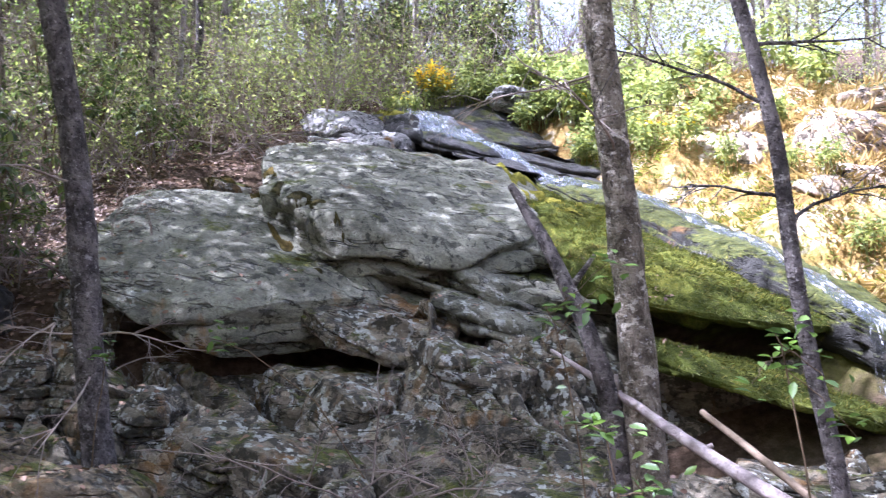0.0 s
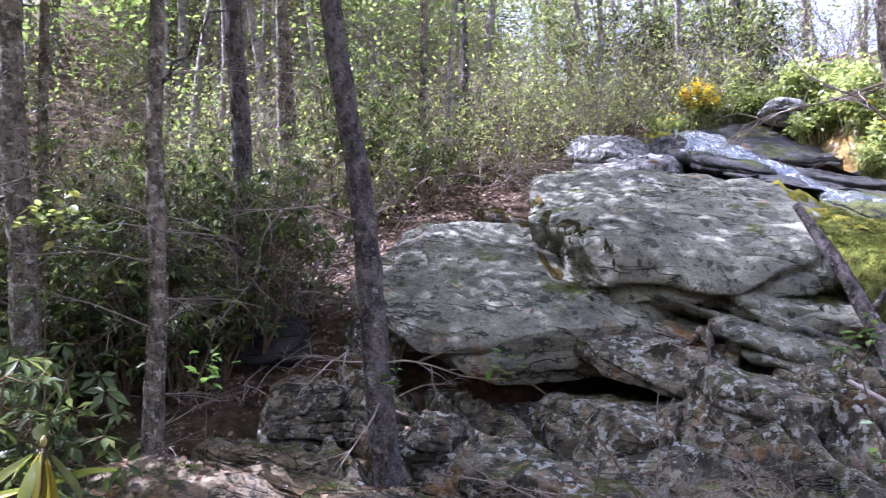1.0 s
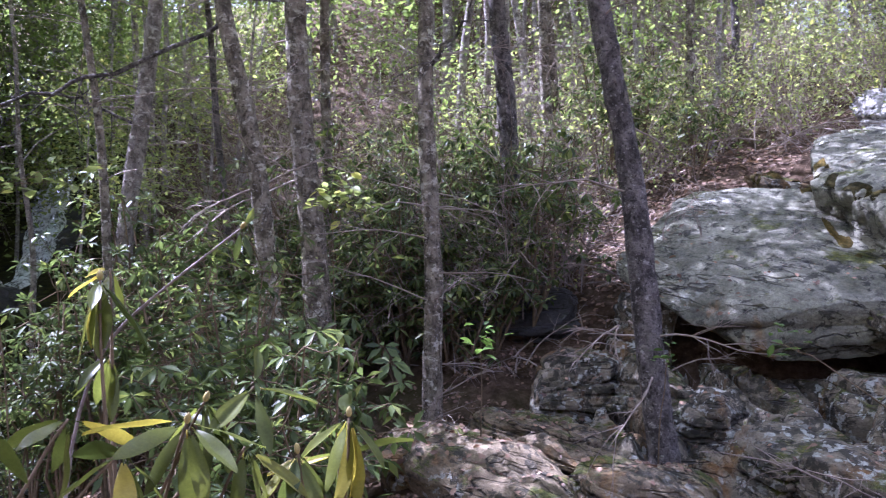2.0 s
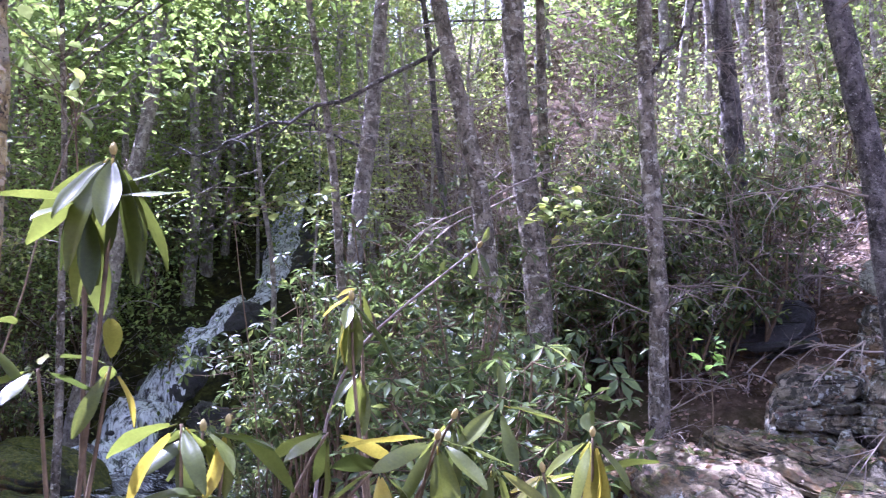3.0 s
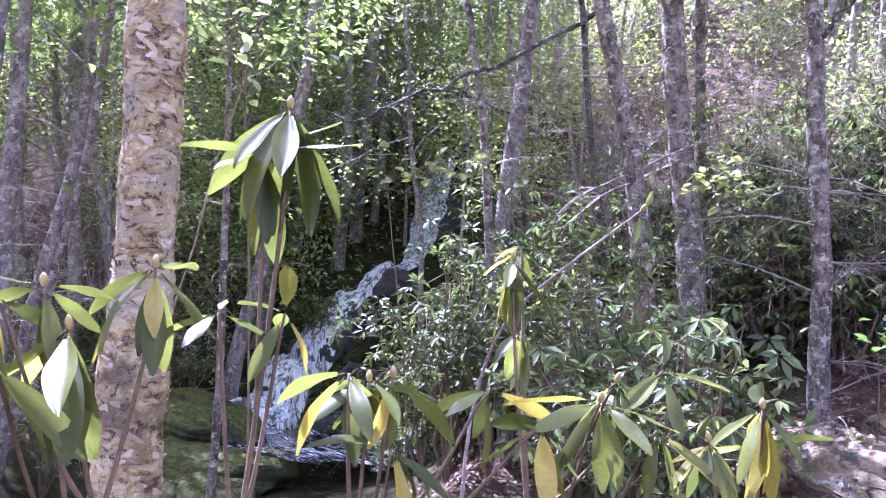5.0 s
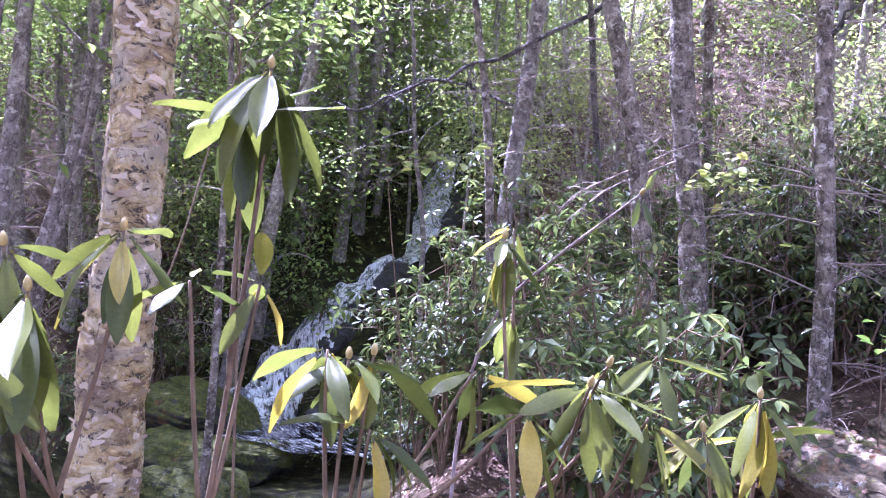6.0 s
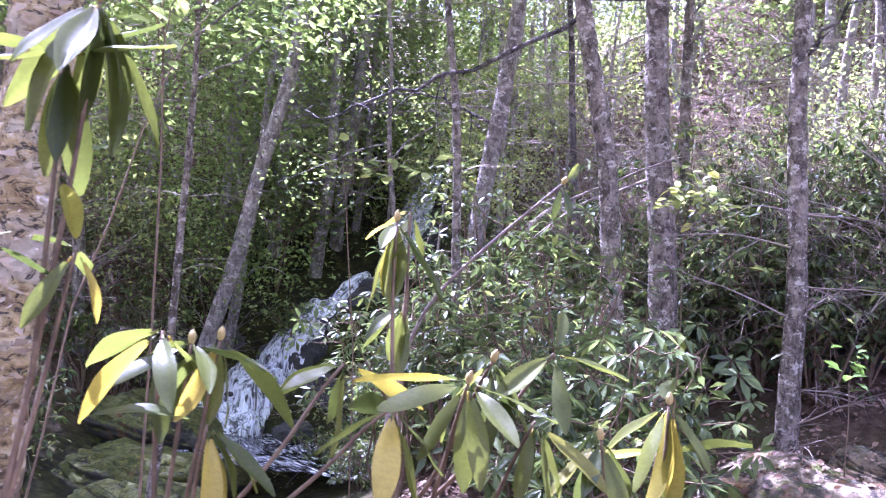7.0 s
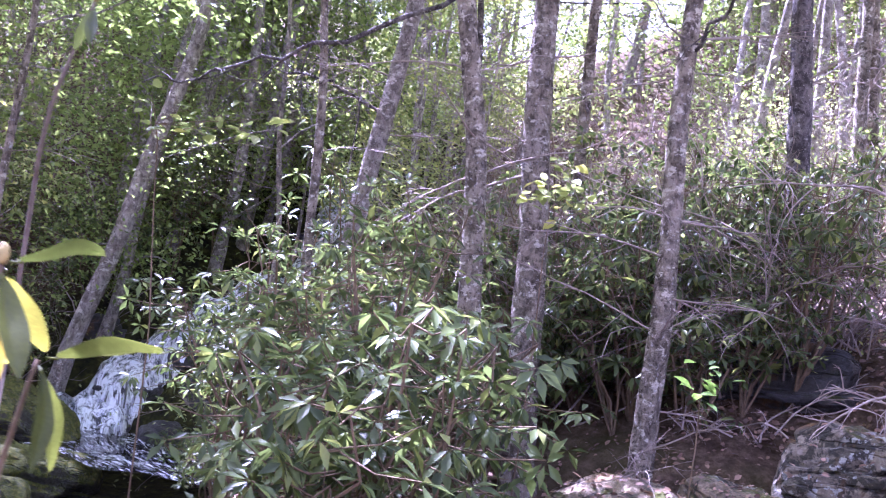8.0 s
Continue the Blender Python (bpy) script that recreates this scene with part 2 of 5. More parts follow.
def water_material(name, foam, tint, stretch=(4.5, 0.7, 1)):
    """Thin running water: clear gloss with streaks of white foam."""
    n = Nodes(name)
    uv = n.tex.outputs["UV"]
    f = n.noise(9, 6, 0.75, vec=uv, stretch=stretch, distort=0.9)
    f2 = n.noise(3, 3, 0.6, vec=uv, stretch=(1.5, 0.9, 1))
    amount = n.maths("ADD", n.maths("MULTIPLY", f, 0.7), n.maths("MULTIPLY", f2, 0.3))
    mask = n.ramp(amount, [(0.62 - 0.22 * foam, 0.0), (0.72 - 0.2 * foam, 1.0)])
    n.bsdf.inputs["Base Color"].default_value = (0.8, 0.83, 0.86, 1)
    n.bsdf.inputs["Roughness"].default_value = 0.35
    b = n.t.nodes.new("ShaderNodeBump")
    b.inputs["Distance"].default_value = 0.03
    n.link(f, b.inputs["Height"])
    n.link(b.outputs["Normal"], n.bsdf.inputs["Normal"])
    gl = n.t.nodes.new("ShaderNodeBsdfGlossy")
    gl.inputs["Roughness"].default_value = 0.08
    gl.inputs["Color"].default_value = (0.55, 0.58, 0.65, 1)
    n.link(b.outputs["Normal"], gl.inputs["Normal"])
    tp = n.t.nodes.new("ShaderNodeBsdfTransparent")
    tp.inputs["Color"].default_value = (*tint, 1)
    fr = n.t.nodes.new("ShaderNodeFresnel")
    fr.inputs["IOR"].default_value = 1.25
    n.link(b.outputs["Normal"], fr.inputs["Normal"])
    clear = n.t.nodes.new("ShaderNodeMixShader")
    n.link(fr.outputs[0], clear.inputs[0])
    n.link(tp.outputs[0], clear.inputs[1])
    n.link(gl.outputs[0], clear.inputs[2])
    ms = n.t.nodes.new("ShaderNodeMixShader")
    n.link(mask, ms.inputs[0])
    n.link(clear.outputs[0], ms.inputs[1])
    n.link(n.bsdf.outputs[0], ms.inputs[2])
    n.link(ms.outputs[0], n.t.nodes["Material Output"].inputs["Surface"])
    return n.mat


M_ROCK = rock_material("grey_gneiss", (0.088, 0.087, 0.061), (0.385, 0.38, 0.28), 0.24, 0.0, 0.12)
M_ROCK_LOW = rock_material("stained_gneiss", (0.05, 0.044, 0.029), (0.47, 0.405, 0.285), 0.38, 0.6, 0.7)
M_ROCK_LEDGE = rock_material("tan_gneiss", (0.09, 0.068, 0.038), (0.4, 0.32, 0.2), 0.34, 0.5, 0.3)
# the grey gneiss again, its base colour lightened to look sunlit
M_ROCK_PALED = rock_material("pale_gneiss", (0.26, 0.25, 0.23), (0.52, 0.5, 0.47), 0.1, 0.1, 0.3)
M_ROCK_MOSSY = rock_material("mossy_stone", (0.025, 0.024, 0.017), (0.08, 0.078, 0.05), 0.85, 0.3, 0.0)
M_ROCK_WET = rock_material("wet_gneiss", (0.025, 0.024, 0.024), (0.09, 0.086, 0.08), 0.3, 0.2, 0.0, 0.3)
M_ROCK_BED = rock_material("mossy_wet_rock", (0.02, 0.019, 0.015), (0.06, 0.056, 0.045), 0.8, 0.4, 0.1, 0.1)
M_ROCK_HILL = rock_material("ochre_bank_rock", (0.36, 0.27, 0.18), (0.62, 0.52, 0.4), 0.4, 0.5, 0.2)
M_MOSS = moss_material("green_moss", (0.025, 0.033, 0.007), (0.075, 0.09, 0.014), (0.19, 0.19, 0.032))
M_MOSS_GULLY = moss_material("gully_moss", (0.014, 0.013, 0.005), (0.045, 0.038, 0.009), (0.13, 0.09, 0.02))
M_MOSS_GOLD = moss_material("golden_moss", (0.05, 0.05, 0.008), (0.16, 0.15, 0.02), (0.34, 0.3, 0.04))
M_GULLY = rock_material("ochre_gully_rock", (0.07, 0.055, 0.035), (0.2, 0.15, 0.08), 0.5, 1.6, 0.2)
M_BARK_GREY = bark_material("grey_bark", (0.05, 0.044, 0.041), (0.2, 0.178, 0.165), (0.38, 0.36, 0.33), 0.2)
M_BARK_PALE = bark_material("patched_bark", (0.08, 0.067, 0.048), (0.31, 0.27, 0.205), (0.58, 0.54, 0.44), 0.4)
M_BARK_BIRCH = birch_material()
M_BARK_FAR = bark_material("forest_bark", (0.14, 0.12, 0.105), (0.38, 0.34, 0.3), (0.6, 0.56, 0.5), 0.4)
M_TWIG = plain_material("dead_twig", (0.13, 0.102, 0.085), (0.4, 0.335, 0.28), 14)
M_STEM = plain_material("rhododendron_stem", (0.07, 0.05, 0.03), (0.22, 0.16, 0.095), 20)
M_LOG = plain_material("weathered_log", (0.16, 0.13, 0.12), (0.44, 0.38, 0.35), 16, 0.9, 0.03)
M_LOG_BROWN = plain_material("brown_log", (0.1, 0.075, 0.05), (0.26, 0.2, 0.14), 10, 0.9, 0.02)
M_LEAF_RHODO = leaf_material("rhododendron_leaf", (0.05, 0.068, 0.016), (0.128, 0.148, 0.028), 0.36, 0.5, yellow=(0.34, 0.28, 0.04), spec=0.35)
M_LEAF_FAR = leaf_material("thicket_leaf", (0.042, 0.062, 0.025), (0.125, 0.168, 0.054), 0.42, 0.45, yellow=(0.24, 0.28, 0.08), spec=0.3)
M_LEAF_BRIGHT = leaf_material("young_leaf", (0.15, 0.19, 0.07), (0.36, 0.41, 0.15), 0.4, 0.55, yellow=(0.48, 0.48, 0.14))
M_LEAF_SEEDLING = leaf_material("seedling_leaf", (0.06, 0.11, 0.03), (0.15, 0.25, 0.055), 0.45, 0.45)
# leaf colour raised to put sunlight into the far foliage
M_LEAF_SUN_TONED = leaf_material("glade_leaf", (0.26, 0.29, 0.15), (0.48, 0.51, 0.3), 0.45, 0.55)
M_LEAF_TREE = leaf_material("canopy_leaf", (0.1, 0.145, 0.045), (0.26, 0.335, 0.1), 0.55, 0.55, spec=0.12)
M_LITTER = leaf_material("fallen_leaf", (0.07, 0.035, 0.02), (0.3, 0.19, 0.12), 0.6, 0.15)
M_BUD = plain_material("flower_bud", (0.25, 0.2, 0.06), (0.45, 0.36, 0.14), 30, 0.5)
M_FLOWER = leaf_material("yellow_flower", (0.8, 0.55, 0.01), (0.92, 0.72, 0.04), 0.6, 0.3)
M_FALL = water_material("white_water", 0.9, (0.75, 0.8, 0.85), (1.7, 0.8, 1))
M_CASCADE = water_material("cascade_water", 0.5, (0.6, 0.65, 0.75), (6.0, 0.9, 1))
M_STREAM = water_material("thin_stream", 0.42, (0.8, 0.82, 0.85))
M_POOL = water_material("pool_water", 0.55, (0.45, 0.42, 0.4))


def soil_material():
    n = Nodes("forest_soil")
    pos = n.geo.outputs["Position"]
    a = n.noise(6, 8, 0.75, vec=pos)
    b = n.noise(0.5, 4, 0.6, vec=pos)
    col = n.ramp(a, [(0.32, (0.035, 0.022, 0.014)), (0.5, (0.1, 0.068, 0.043)), (0.68, (0.22, 0.155, 0.105))])
    col = n.mix(n.ramp(b, [(0.5, 0.0), (0.68, 0.6)]), col, (0.07, 0.075, 0.02))
    # moss along the far stream; the soil's colour is darkened to imitate shade
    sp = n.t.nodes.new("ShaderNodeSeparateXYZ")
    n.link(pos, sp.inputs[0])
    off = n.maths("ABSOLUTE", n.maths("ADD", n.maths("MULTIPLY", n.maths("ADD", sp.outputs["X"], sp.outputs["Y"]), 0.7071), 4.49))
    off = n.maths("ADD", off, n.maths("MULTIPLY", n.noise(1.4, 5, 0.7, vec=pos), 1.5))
    shaded_moss = n.ramp(n.noise(5, 6, 0.75, vec=pos), [(0.38, (0.012, 0.011, 0.009)), (0.54, (0.035, 0.036, 0.012)), (0.66, (0.08, 0.085, 0.02))])
    col = n.mix(n.ramp(n.maths("MULTIPLY", off, 0.2), [(0.56, 1.0), (0.8, 0.0)]), col, shaded_moss)
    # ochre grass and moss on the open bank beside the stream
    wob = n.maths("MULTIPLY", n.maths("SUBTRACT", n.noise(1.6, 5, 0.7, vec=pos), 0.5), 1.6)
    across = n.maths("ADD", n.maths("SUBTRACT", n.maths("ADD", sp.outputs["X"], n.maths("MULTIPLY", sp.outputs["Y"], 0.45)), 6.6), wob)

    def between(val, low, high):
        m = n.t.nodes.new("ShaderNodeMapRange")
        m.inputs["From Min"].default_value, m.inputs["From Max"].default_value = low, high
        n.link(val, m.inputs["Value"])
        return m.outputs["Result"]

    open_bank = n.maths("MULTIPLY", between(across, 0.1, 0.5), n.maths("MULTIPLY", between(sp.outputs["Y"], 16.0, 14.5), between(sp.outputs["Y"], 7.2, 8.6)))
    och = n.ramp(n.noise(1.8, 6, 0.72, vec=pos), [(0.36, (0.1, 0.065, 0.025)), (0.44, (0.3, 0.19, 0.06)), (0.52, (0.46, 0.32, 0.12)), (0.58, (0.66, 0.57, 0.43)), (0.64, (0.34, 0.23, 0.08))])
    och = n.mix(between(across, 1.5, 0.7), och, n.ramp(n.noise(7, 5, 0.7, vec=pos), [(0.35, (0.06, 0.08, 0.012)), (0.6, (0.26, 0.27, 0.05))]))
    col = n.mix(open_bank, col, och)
    return n.finish(col, 0.95, n.maths("ADD", a, n.noise(40, 5, 0.75, vec=pos)), 0.05, 0.1)


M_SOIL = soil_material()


# ---- ground ----
def height(x, y):
    """The hillside: level by the path, a steep bank from its toe up, then a gentler wood."""
    x, y = np.asarray(x, float), np.asarray(y, float)

    def soft(s, k=0.5):
        return np.logaddexp(0, s / k) * k

    toe = 6.3 + 0.35 * np.sin(x * 0.7) - 1.1 * soft(x - 1.2, 0.6) * np.exp(-np.maximum(x - 1.2, 0) / 3)
    front = y - toe
    left = (-x - 8.4) * 0.55 + (y - 4.6) * 0.8
    s = np.logaddexp(front / 0.6, left / 0.6) * 0.6
    side = 1 / (1 + np.exp((x + 3.0 + 0.25 * y) / 1.2))  # the wooded hill to the left climbs on
    up = 0.56 * (soft(s) - soft(s - 10.5, 1.5) * (0.62 - 0.4 * side))
    up = np.where(up > 12, 12 + (up - 12) * 0.3, up)
    up = up - 0.75 * np.exp(-(((x - 0.6) / 2.6) ** 4 + ((y - 9.3) / 3.2) ** 4))
    up = up - 0.55 * np.exp(-(((x - 1.4) / 1.5) ** 4 + ((y - 13.6) / 1.1) ** 4))
    up = up - 0.5 * np.exp(-(((x + 3.0) / 1.5) ** 4 + ((y - 7.9) / 1.1) ** 4))
    far = np.hypot(x, y) - 24
    up = up + 0.5 * soft(far, 2.0) * side + 0.12 * soft(far, 2.0) * (1 - side)
    bank = 0.5 * np.exp(-(((x - 5.5) / 2.0) ** 2 + ((y - 11) / 3.0) ** 2))
    p = np.stack([x, y, x * 0], -1).reshape(-1, 3)
    bumps = (fbm(p * 0.5, 3, 3) * 0.35 + fbm(p * 2.2, 3, 5) * 0.1).reshape(x.shape)
    rough = fbm(p * 0.9, 4, 9).reshape(x.shape) * 0.7 * np.clip(x + 0.45 * y - 7.2, 0, 1) * np.clip(16 - y, 0, 1)
    z = up + bank + rough + bumps * np.clip(s + 1.5, 0.3, 1.0) - 0.06 * np.clip(y, 0, 3)
    # the ravine of the far stream
    along = (y - 3.5 - (x + 9)) * 0.7071
    off = np.abs((x + 9 + y - 3.5) * 0.7071 + 0.6)
    floor = np.interp(along, [-30, 3, 4.5, 5.6, 6.0, 7.9, 10.3, 12.9, 20, 60], [-1.6, -1.0, -0.95, -0.8, -0.3, 1.5, 2.3, 4.1, 8, 20])
    cut = floor + 0.62 * soft(off - 1.5, 0.4)
    return np.where(z > cut, cut, z)


def make_ground():
    fine = np.linspace(-17, 13, 260)
    wide = np.array([300, 200, 130, 90, 60, 42, 30, 22, 17.0])
    xs = np.concatenate([-wide - 8, fine, wide + 2])
    fy = np.linspace(-3, 25, 240)
    ys = np.concatenate([-wide + 8, fy, wide + 14])
    xs, ys = np.unique(xs), np.unique(ys)
    gx, gy = np.meshgrid(xs, ys)
    v = np.stack([gx, gy, height(gx, gy)], -1).reshape(-1, 3)
    k, s = np.meshgrid(np.arange(len(ys) - 1), np.arange(len(xs) - 1), indexing="ij")
    a = k * len(xs) + s
    b = Build()
    b.add(v, np.stack([a, a + 1, a + 1 + len(xs), a + len(xs)], -1).reshape(-1, 4))
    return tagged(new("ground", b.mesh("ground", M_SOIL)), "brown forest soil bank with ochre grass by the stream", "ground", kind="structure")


ground = make_ground()


# ---- rocks ----
def cube_sphere(n, buried=False):
    a = np.linspace(-1, 1, n)
    u, v = np.meshgrid(a, a)
    u, v, one = u.ravel(), v.ravel(), np.ones(n * n)
    sides, quads = [], []
    k, s = np.meshgrid(np.arange(n - 1), np.arange(n - 1), indexing="ij")
    q = (k * n + s).ravel()
    quad = np.stack([q, q + 1, q + 1 + n, q + n], -1)
    for i, (p, flip) in enumerate((((u, v, one), 0), ((u, v, -one), 1), ((one, u, v), 0), ((-one, u, v), 1), ((v, one, u), 0), ((v, -one, u), 1))):
        if buried and i in (1, 4):
            continue  # underside and back lie in the hill
        quads.append((quad[:, ::-1] if flip else quad) + len(sides) * n * n)
        sides.append(np.stack(p, -1))
    p, back = np.unique(np.round(np.concatenate(sides), 6), axis=0, return_inverse=True)
    return p, back.ravel()[np.concatenate(quads)]


def rock_mesh(name, radii, seed, mat, n=56, power=2.8, rough=0.1, layer=0.16, notch=0.07, crack=0.05, facets=0, buried=False, fissures=0, smooth=True):
    """A rounded block split along its bedding: notched layers, cracks and lumps."""
    p, quads = cube_sphere(n, buried)
    p = np.tan(p * 0.78) / math.tan(0.78)
    d = p / np.linalg.norm(p, axis=1)[:, None]
    r = np.sum(np.abs(d) ** power, axis=1) ** (-1 / power)
    radii = np.asarray(radii, float)
    v = d * r[:, None] * radii
    nm = np.sign(d) * np.abs(d * r[:, None]) ** (power - 1) / radii
    nm /= np.linalg.norm(nm, axis=1)[:, None]
    rr = np.random.default_rng(seed)
    for _ in range(facets):  # broken faces
        pl = rr.normal(0, 1, 3) * (1, 1, 0.6)
        pl /= np.linalg.norm(pl)
        reach = np.linalg.norm(radii * pl) * rr.uniform(0.72, 0.95)
        v = v - pl[None] * np.maximum(0, v @ pl - reach)[:, None] * 0.92
    q = v + seed * 7.3
    lump = fbm(q * 0.8, 3, seed) * rough * 3 + fbm(q * 3.1, 4, seed + 1) * rough * 0.7
    s = (v[:, 2] + 0.4 * fbm(q * (0.45, 0.45, 0.8), 3, seed + 2) + 0.1 * v[:, 0]) / layer
    s = s + 0.35 * np.sin(s * 1.7 + seed) + 0.2 * np.sin(s * 0.6)
    ly = np.floor(s)
    f = np.minimum(s - ly, 1 - (s - ly))
    step = vnoise(np.stack([ly * 3.7, ly * 0 + seed, q[:, 0] * 0.35], -1), seed + 3)
    keep = np.clip(fbm(q * 1.1, 2, seed + 4) * 4 + 0.5, 0, 1)
    side = np.clip(1.25 - np.abs(nm[:, 2]), 0, 1)
    lay = (step * notch * 0.8 - notch * np.exp(-((f / 0.11) ** 2)) * keep) * side
    cr = np.abs(fbm(q * (0.5, 1.5, 2.2) + 31, 3, seed + 5))
    lay -= crack * 1.6 * np.clip(1 - cr / 0.045, 0, 1) * np.clip(fbm(q * 0.7, 2, seed + 6) * 4 + 0.6, 0, 1)
    for k in range(fissures):  # long sharp clefts along the bedding, the rock above standing proud
        pl = np.array([rr.normal(0, 0.25), rr.normal(0, 0.25), 1.0])
        dist = v @ pl - rr.uniform(-0.85, 0.75) * radii[2] + 0.3 * fbm(q * (0.6, 0.6, 0.6), 3, seed + 20 + k) + 0.05 * fbm(q * 3, 3, seed + 21 + k)
        gate = np.clip(fbm(q * 0.6, 2, seed + 30 + k) * 6 + 0.9, 0, 1)
        lay += gate * np.clip(1.35 - 1.3 * nm[:, 2], 0.0, 1) * (0.045 * np.tanh(dist / 0.035) * np.exp(-((dist / 0.22) ** 2)) - 0.13 * np.exp(-((dist / 0.032) ** 2)))
    lay += fbm(q * 9, 3, seed + 7) * 0.03
    v = v + nm * (lump + lay)[:, None]
    b = Build()
    b.add(v, quads)
    return b.mesh(name, mat, smooth)


ROCKS = []


def rock(name, at, radii, turn, seed, mat, label, n=56, **more):
    ob = new(name, rock_mesh(name, radii, seed, mat, n, **more))
    ob.matrix_basis = pose(*at, *turn)
    tagged(ob, label, "rock")
    ROCKS.append(ob)
    return ob


# the two great slabs and the mossy one
rock("rock_slab", (-2.1, 9.6, 2.1), (1.62, 1.5, 0.33), (28, 13, -6), 3, M_ROCK, "rounded grey rock slab overhanging a dark gap", 124, power=3.6, rough=0.035, layer=0.5, notch=0.04, crack=0.03, facets=4, fissures=6)
rock("rock_slab", (-0.75, 8.95, 1.56), (1.0, 0.6, 0.16), (24, 14, -8), 5, M_ROCK_LOW, "tongue of lichen covered rock below the slab", 70, power=3.0, rough=0.05, layer=0.2, facets=4, fissures=4)


def bedded_rock(name, place, beds, label):
    """A rock of several beds lying on one another: x, y, z, three radii, turn, resolution, seed, material."""
    ob = thing(name, Matrix.Translation(place), label, "rock")
    for x, y, z, radii, turn, n, seed, mat, lay in beds:
        bed = new("rock_bed", rock_mesh("rock_bed", radii, seed, mat, n, 2.6 if n > 100 else 3.1, 0.07, lay, 0.06, 0.06, 4, True, 4 if n > 60 else 2))
        bed.parent = ob
        bed.matrix_basis = pose(x - place[0], y - place[1], z - place[2], *turn)
        ROCKS.append(bed)


bedded_rock("rock_dome", (-0.3, 11.4, 2.0), (
    (-0.55, 11.55, 2.92, (2.0, 2.45, 0.6), (20, 6, 6), 118, 8, M_ROCK, 0.42),
    (-0.2, 11.4, 2.4, (2.0, 2.3, 0.24), (20, 9, 5), 80, 9, M_ROCK, 0.2),
    (0.1, 11.2, 2.05, (1.9, 2.25, 0.19), (20, 11, 5), 74, 10, M_ROCK, 0.16),
    (0.5, 10.9, 1.75, (1.7, 2.2, 0.17), (20, 13, 4), 70, 11, M_ROCK_LOW, 0.15),
    (0.95, 9.85, 1.9, (1.05, 0.85, 0.17), (20, 14, 6), 70, 13, M_ROCK, 0.15),
    (1.0, 9.4, 1.54, (1.15, 0.85, 0.13), (19, 15, 4), 70, 14, M_ROCK, 0.13),
), "large domed grey rock with cracked bedding")
rock("mossy_rock", (1.72, 10.6, 2.42), (0.85, 2.9, 0.26), (19, 7, 22), 12, M_MOSS, "moss covered rock slab beside the stream", 80, power=3.0, rough=0.07, layer=0.3, notch=0.06, crack=0.03, facets=3)
rock("mossy_rock", (0.95, 12.3, 3.12), (0.42, 1.1, 0.14), (22, 6, 24), 17, M_MOSS, "strip of yellow moss beside the stream", 44, rough=0.07, layer=0.3, facets=3)
rock("mossy_rock", (2.35, 8.75, 1.86), (1.35, 1.0, 0.17), (17, 9, -4), 16, M_MOSS, "moss covered lip of rock hanging over a dark hole", 60, power=3.0, rough=0.06, layer=0.3, facets=3)
rock("mossy_ledge", (2.55, 7.6, 1.04), (1.15, 0.5, 0.13), (10, 16, -10), 15, M_MOSS, "low moss covered ledge over a dark hollow", 56, power=3.0, rough=0.06, layer=0.3, facets=4)
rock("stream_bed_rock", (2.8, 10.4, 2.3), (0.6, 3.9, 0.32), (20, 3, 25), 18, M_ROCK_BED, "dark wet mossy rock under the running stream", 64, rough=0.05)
bedded_rock("cascade_rock", (0.9, 14.3, 3.5), (
    (0.25, 15.0, 4.42, (1.5, 1.2, 0.42), (20, 6, 2), 50, 21, M_ROCK_WET, 0.1),
    (0.55, 14.6, 4.42, (1.5, 0.9, 0.1), (17, 7, 3), 44, 22, M_ROCK_WET, 0.08),
    (0.85, 14.3, 4.2, (1.5, 0.85, 0.09), (16, 8, 6), 44, 23, M_ROCK_WET, 0.08),
    (1.15, 13.95, 3.95, (1.5, 0.85, 0.09), (16, 9, 9), 44, 30, M_ROCK_WET, 0.08),
    (1.5, 13.55, 3.68, (1.5, 0.85, 0.1), (16, 10, 12), 44, 31, M_ROCK_WET, 0.08),
), "dark wet layered ledge of the small cascade")
rock("crest_rock", (-1.45, 14.5, 4.4), (0.75, 0.8, 0.3), (16, 4, 10), 24, M_ROCK_PALED, "rock at the crest, its colour paled as if sunlit", 36, facets=5)
rock("crest_rock", (-1.1, 13.7, 4.0), (0.6, 0.6, 0.24), (18, 6, -15), 25, M_ROCK_PALED, "rock at the crest, its colour paled as if sunlit", 36, facets=5)
rock("flat_rock", (1.55, 17.8, 6.2), (1.0, 0.7, 0.22), (8, -9, 12), 27, M_ROCK_PALED, "flat boulder above the cascade, its colour paled as if sunlit", 30, facets=5)
rock("flat_rock", (0.75, 16.4, 5.45), (0.75, 0.55, 0.16), (12, -4, 0), 28, M_ROCK_PALED, "flat boulder above the cascade, its colour paled as if sunlit", 30, facets=5)
rock("stone", (1.05, 15.1, 5.1), (0.3, 0.25, 0.16), (0, 0, 20), 29, M_ROCK_PALED, "small white stone among green plants", 30)
# mossy stones in the gully between slab and dome
for i, (at, rad) in enumerate((((-2.35, 11.2, 2.78), (0.6, 0.6, 0.16)), ((-1.85, 10.45, 2.42), (0.5, 0.5, 0.14)), ((-2.7, 11.9, 3.08), (0.7, 0.5, 0.16)), ((-3.1, 11.2, 2.74), (0.5, 0.5, 0.14)))):
    rock("gully_stone", at, rad, (26, 8, i * 40), 70 + i, M_GULLY, "ochre and moss stained ledge in the gully", 30, facets=3, rough=0.14, fissures=2)


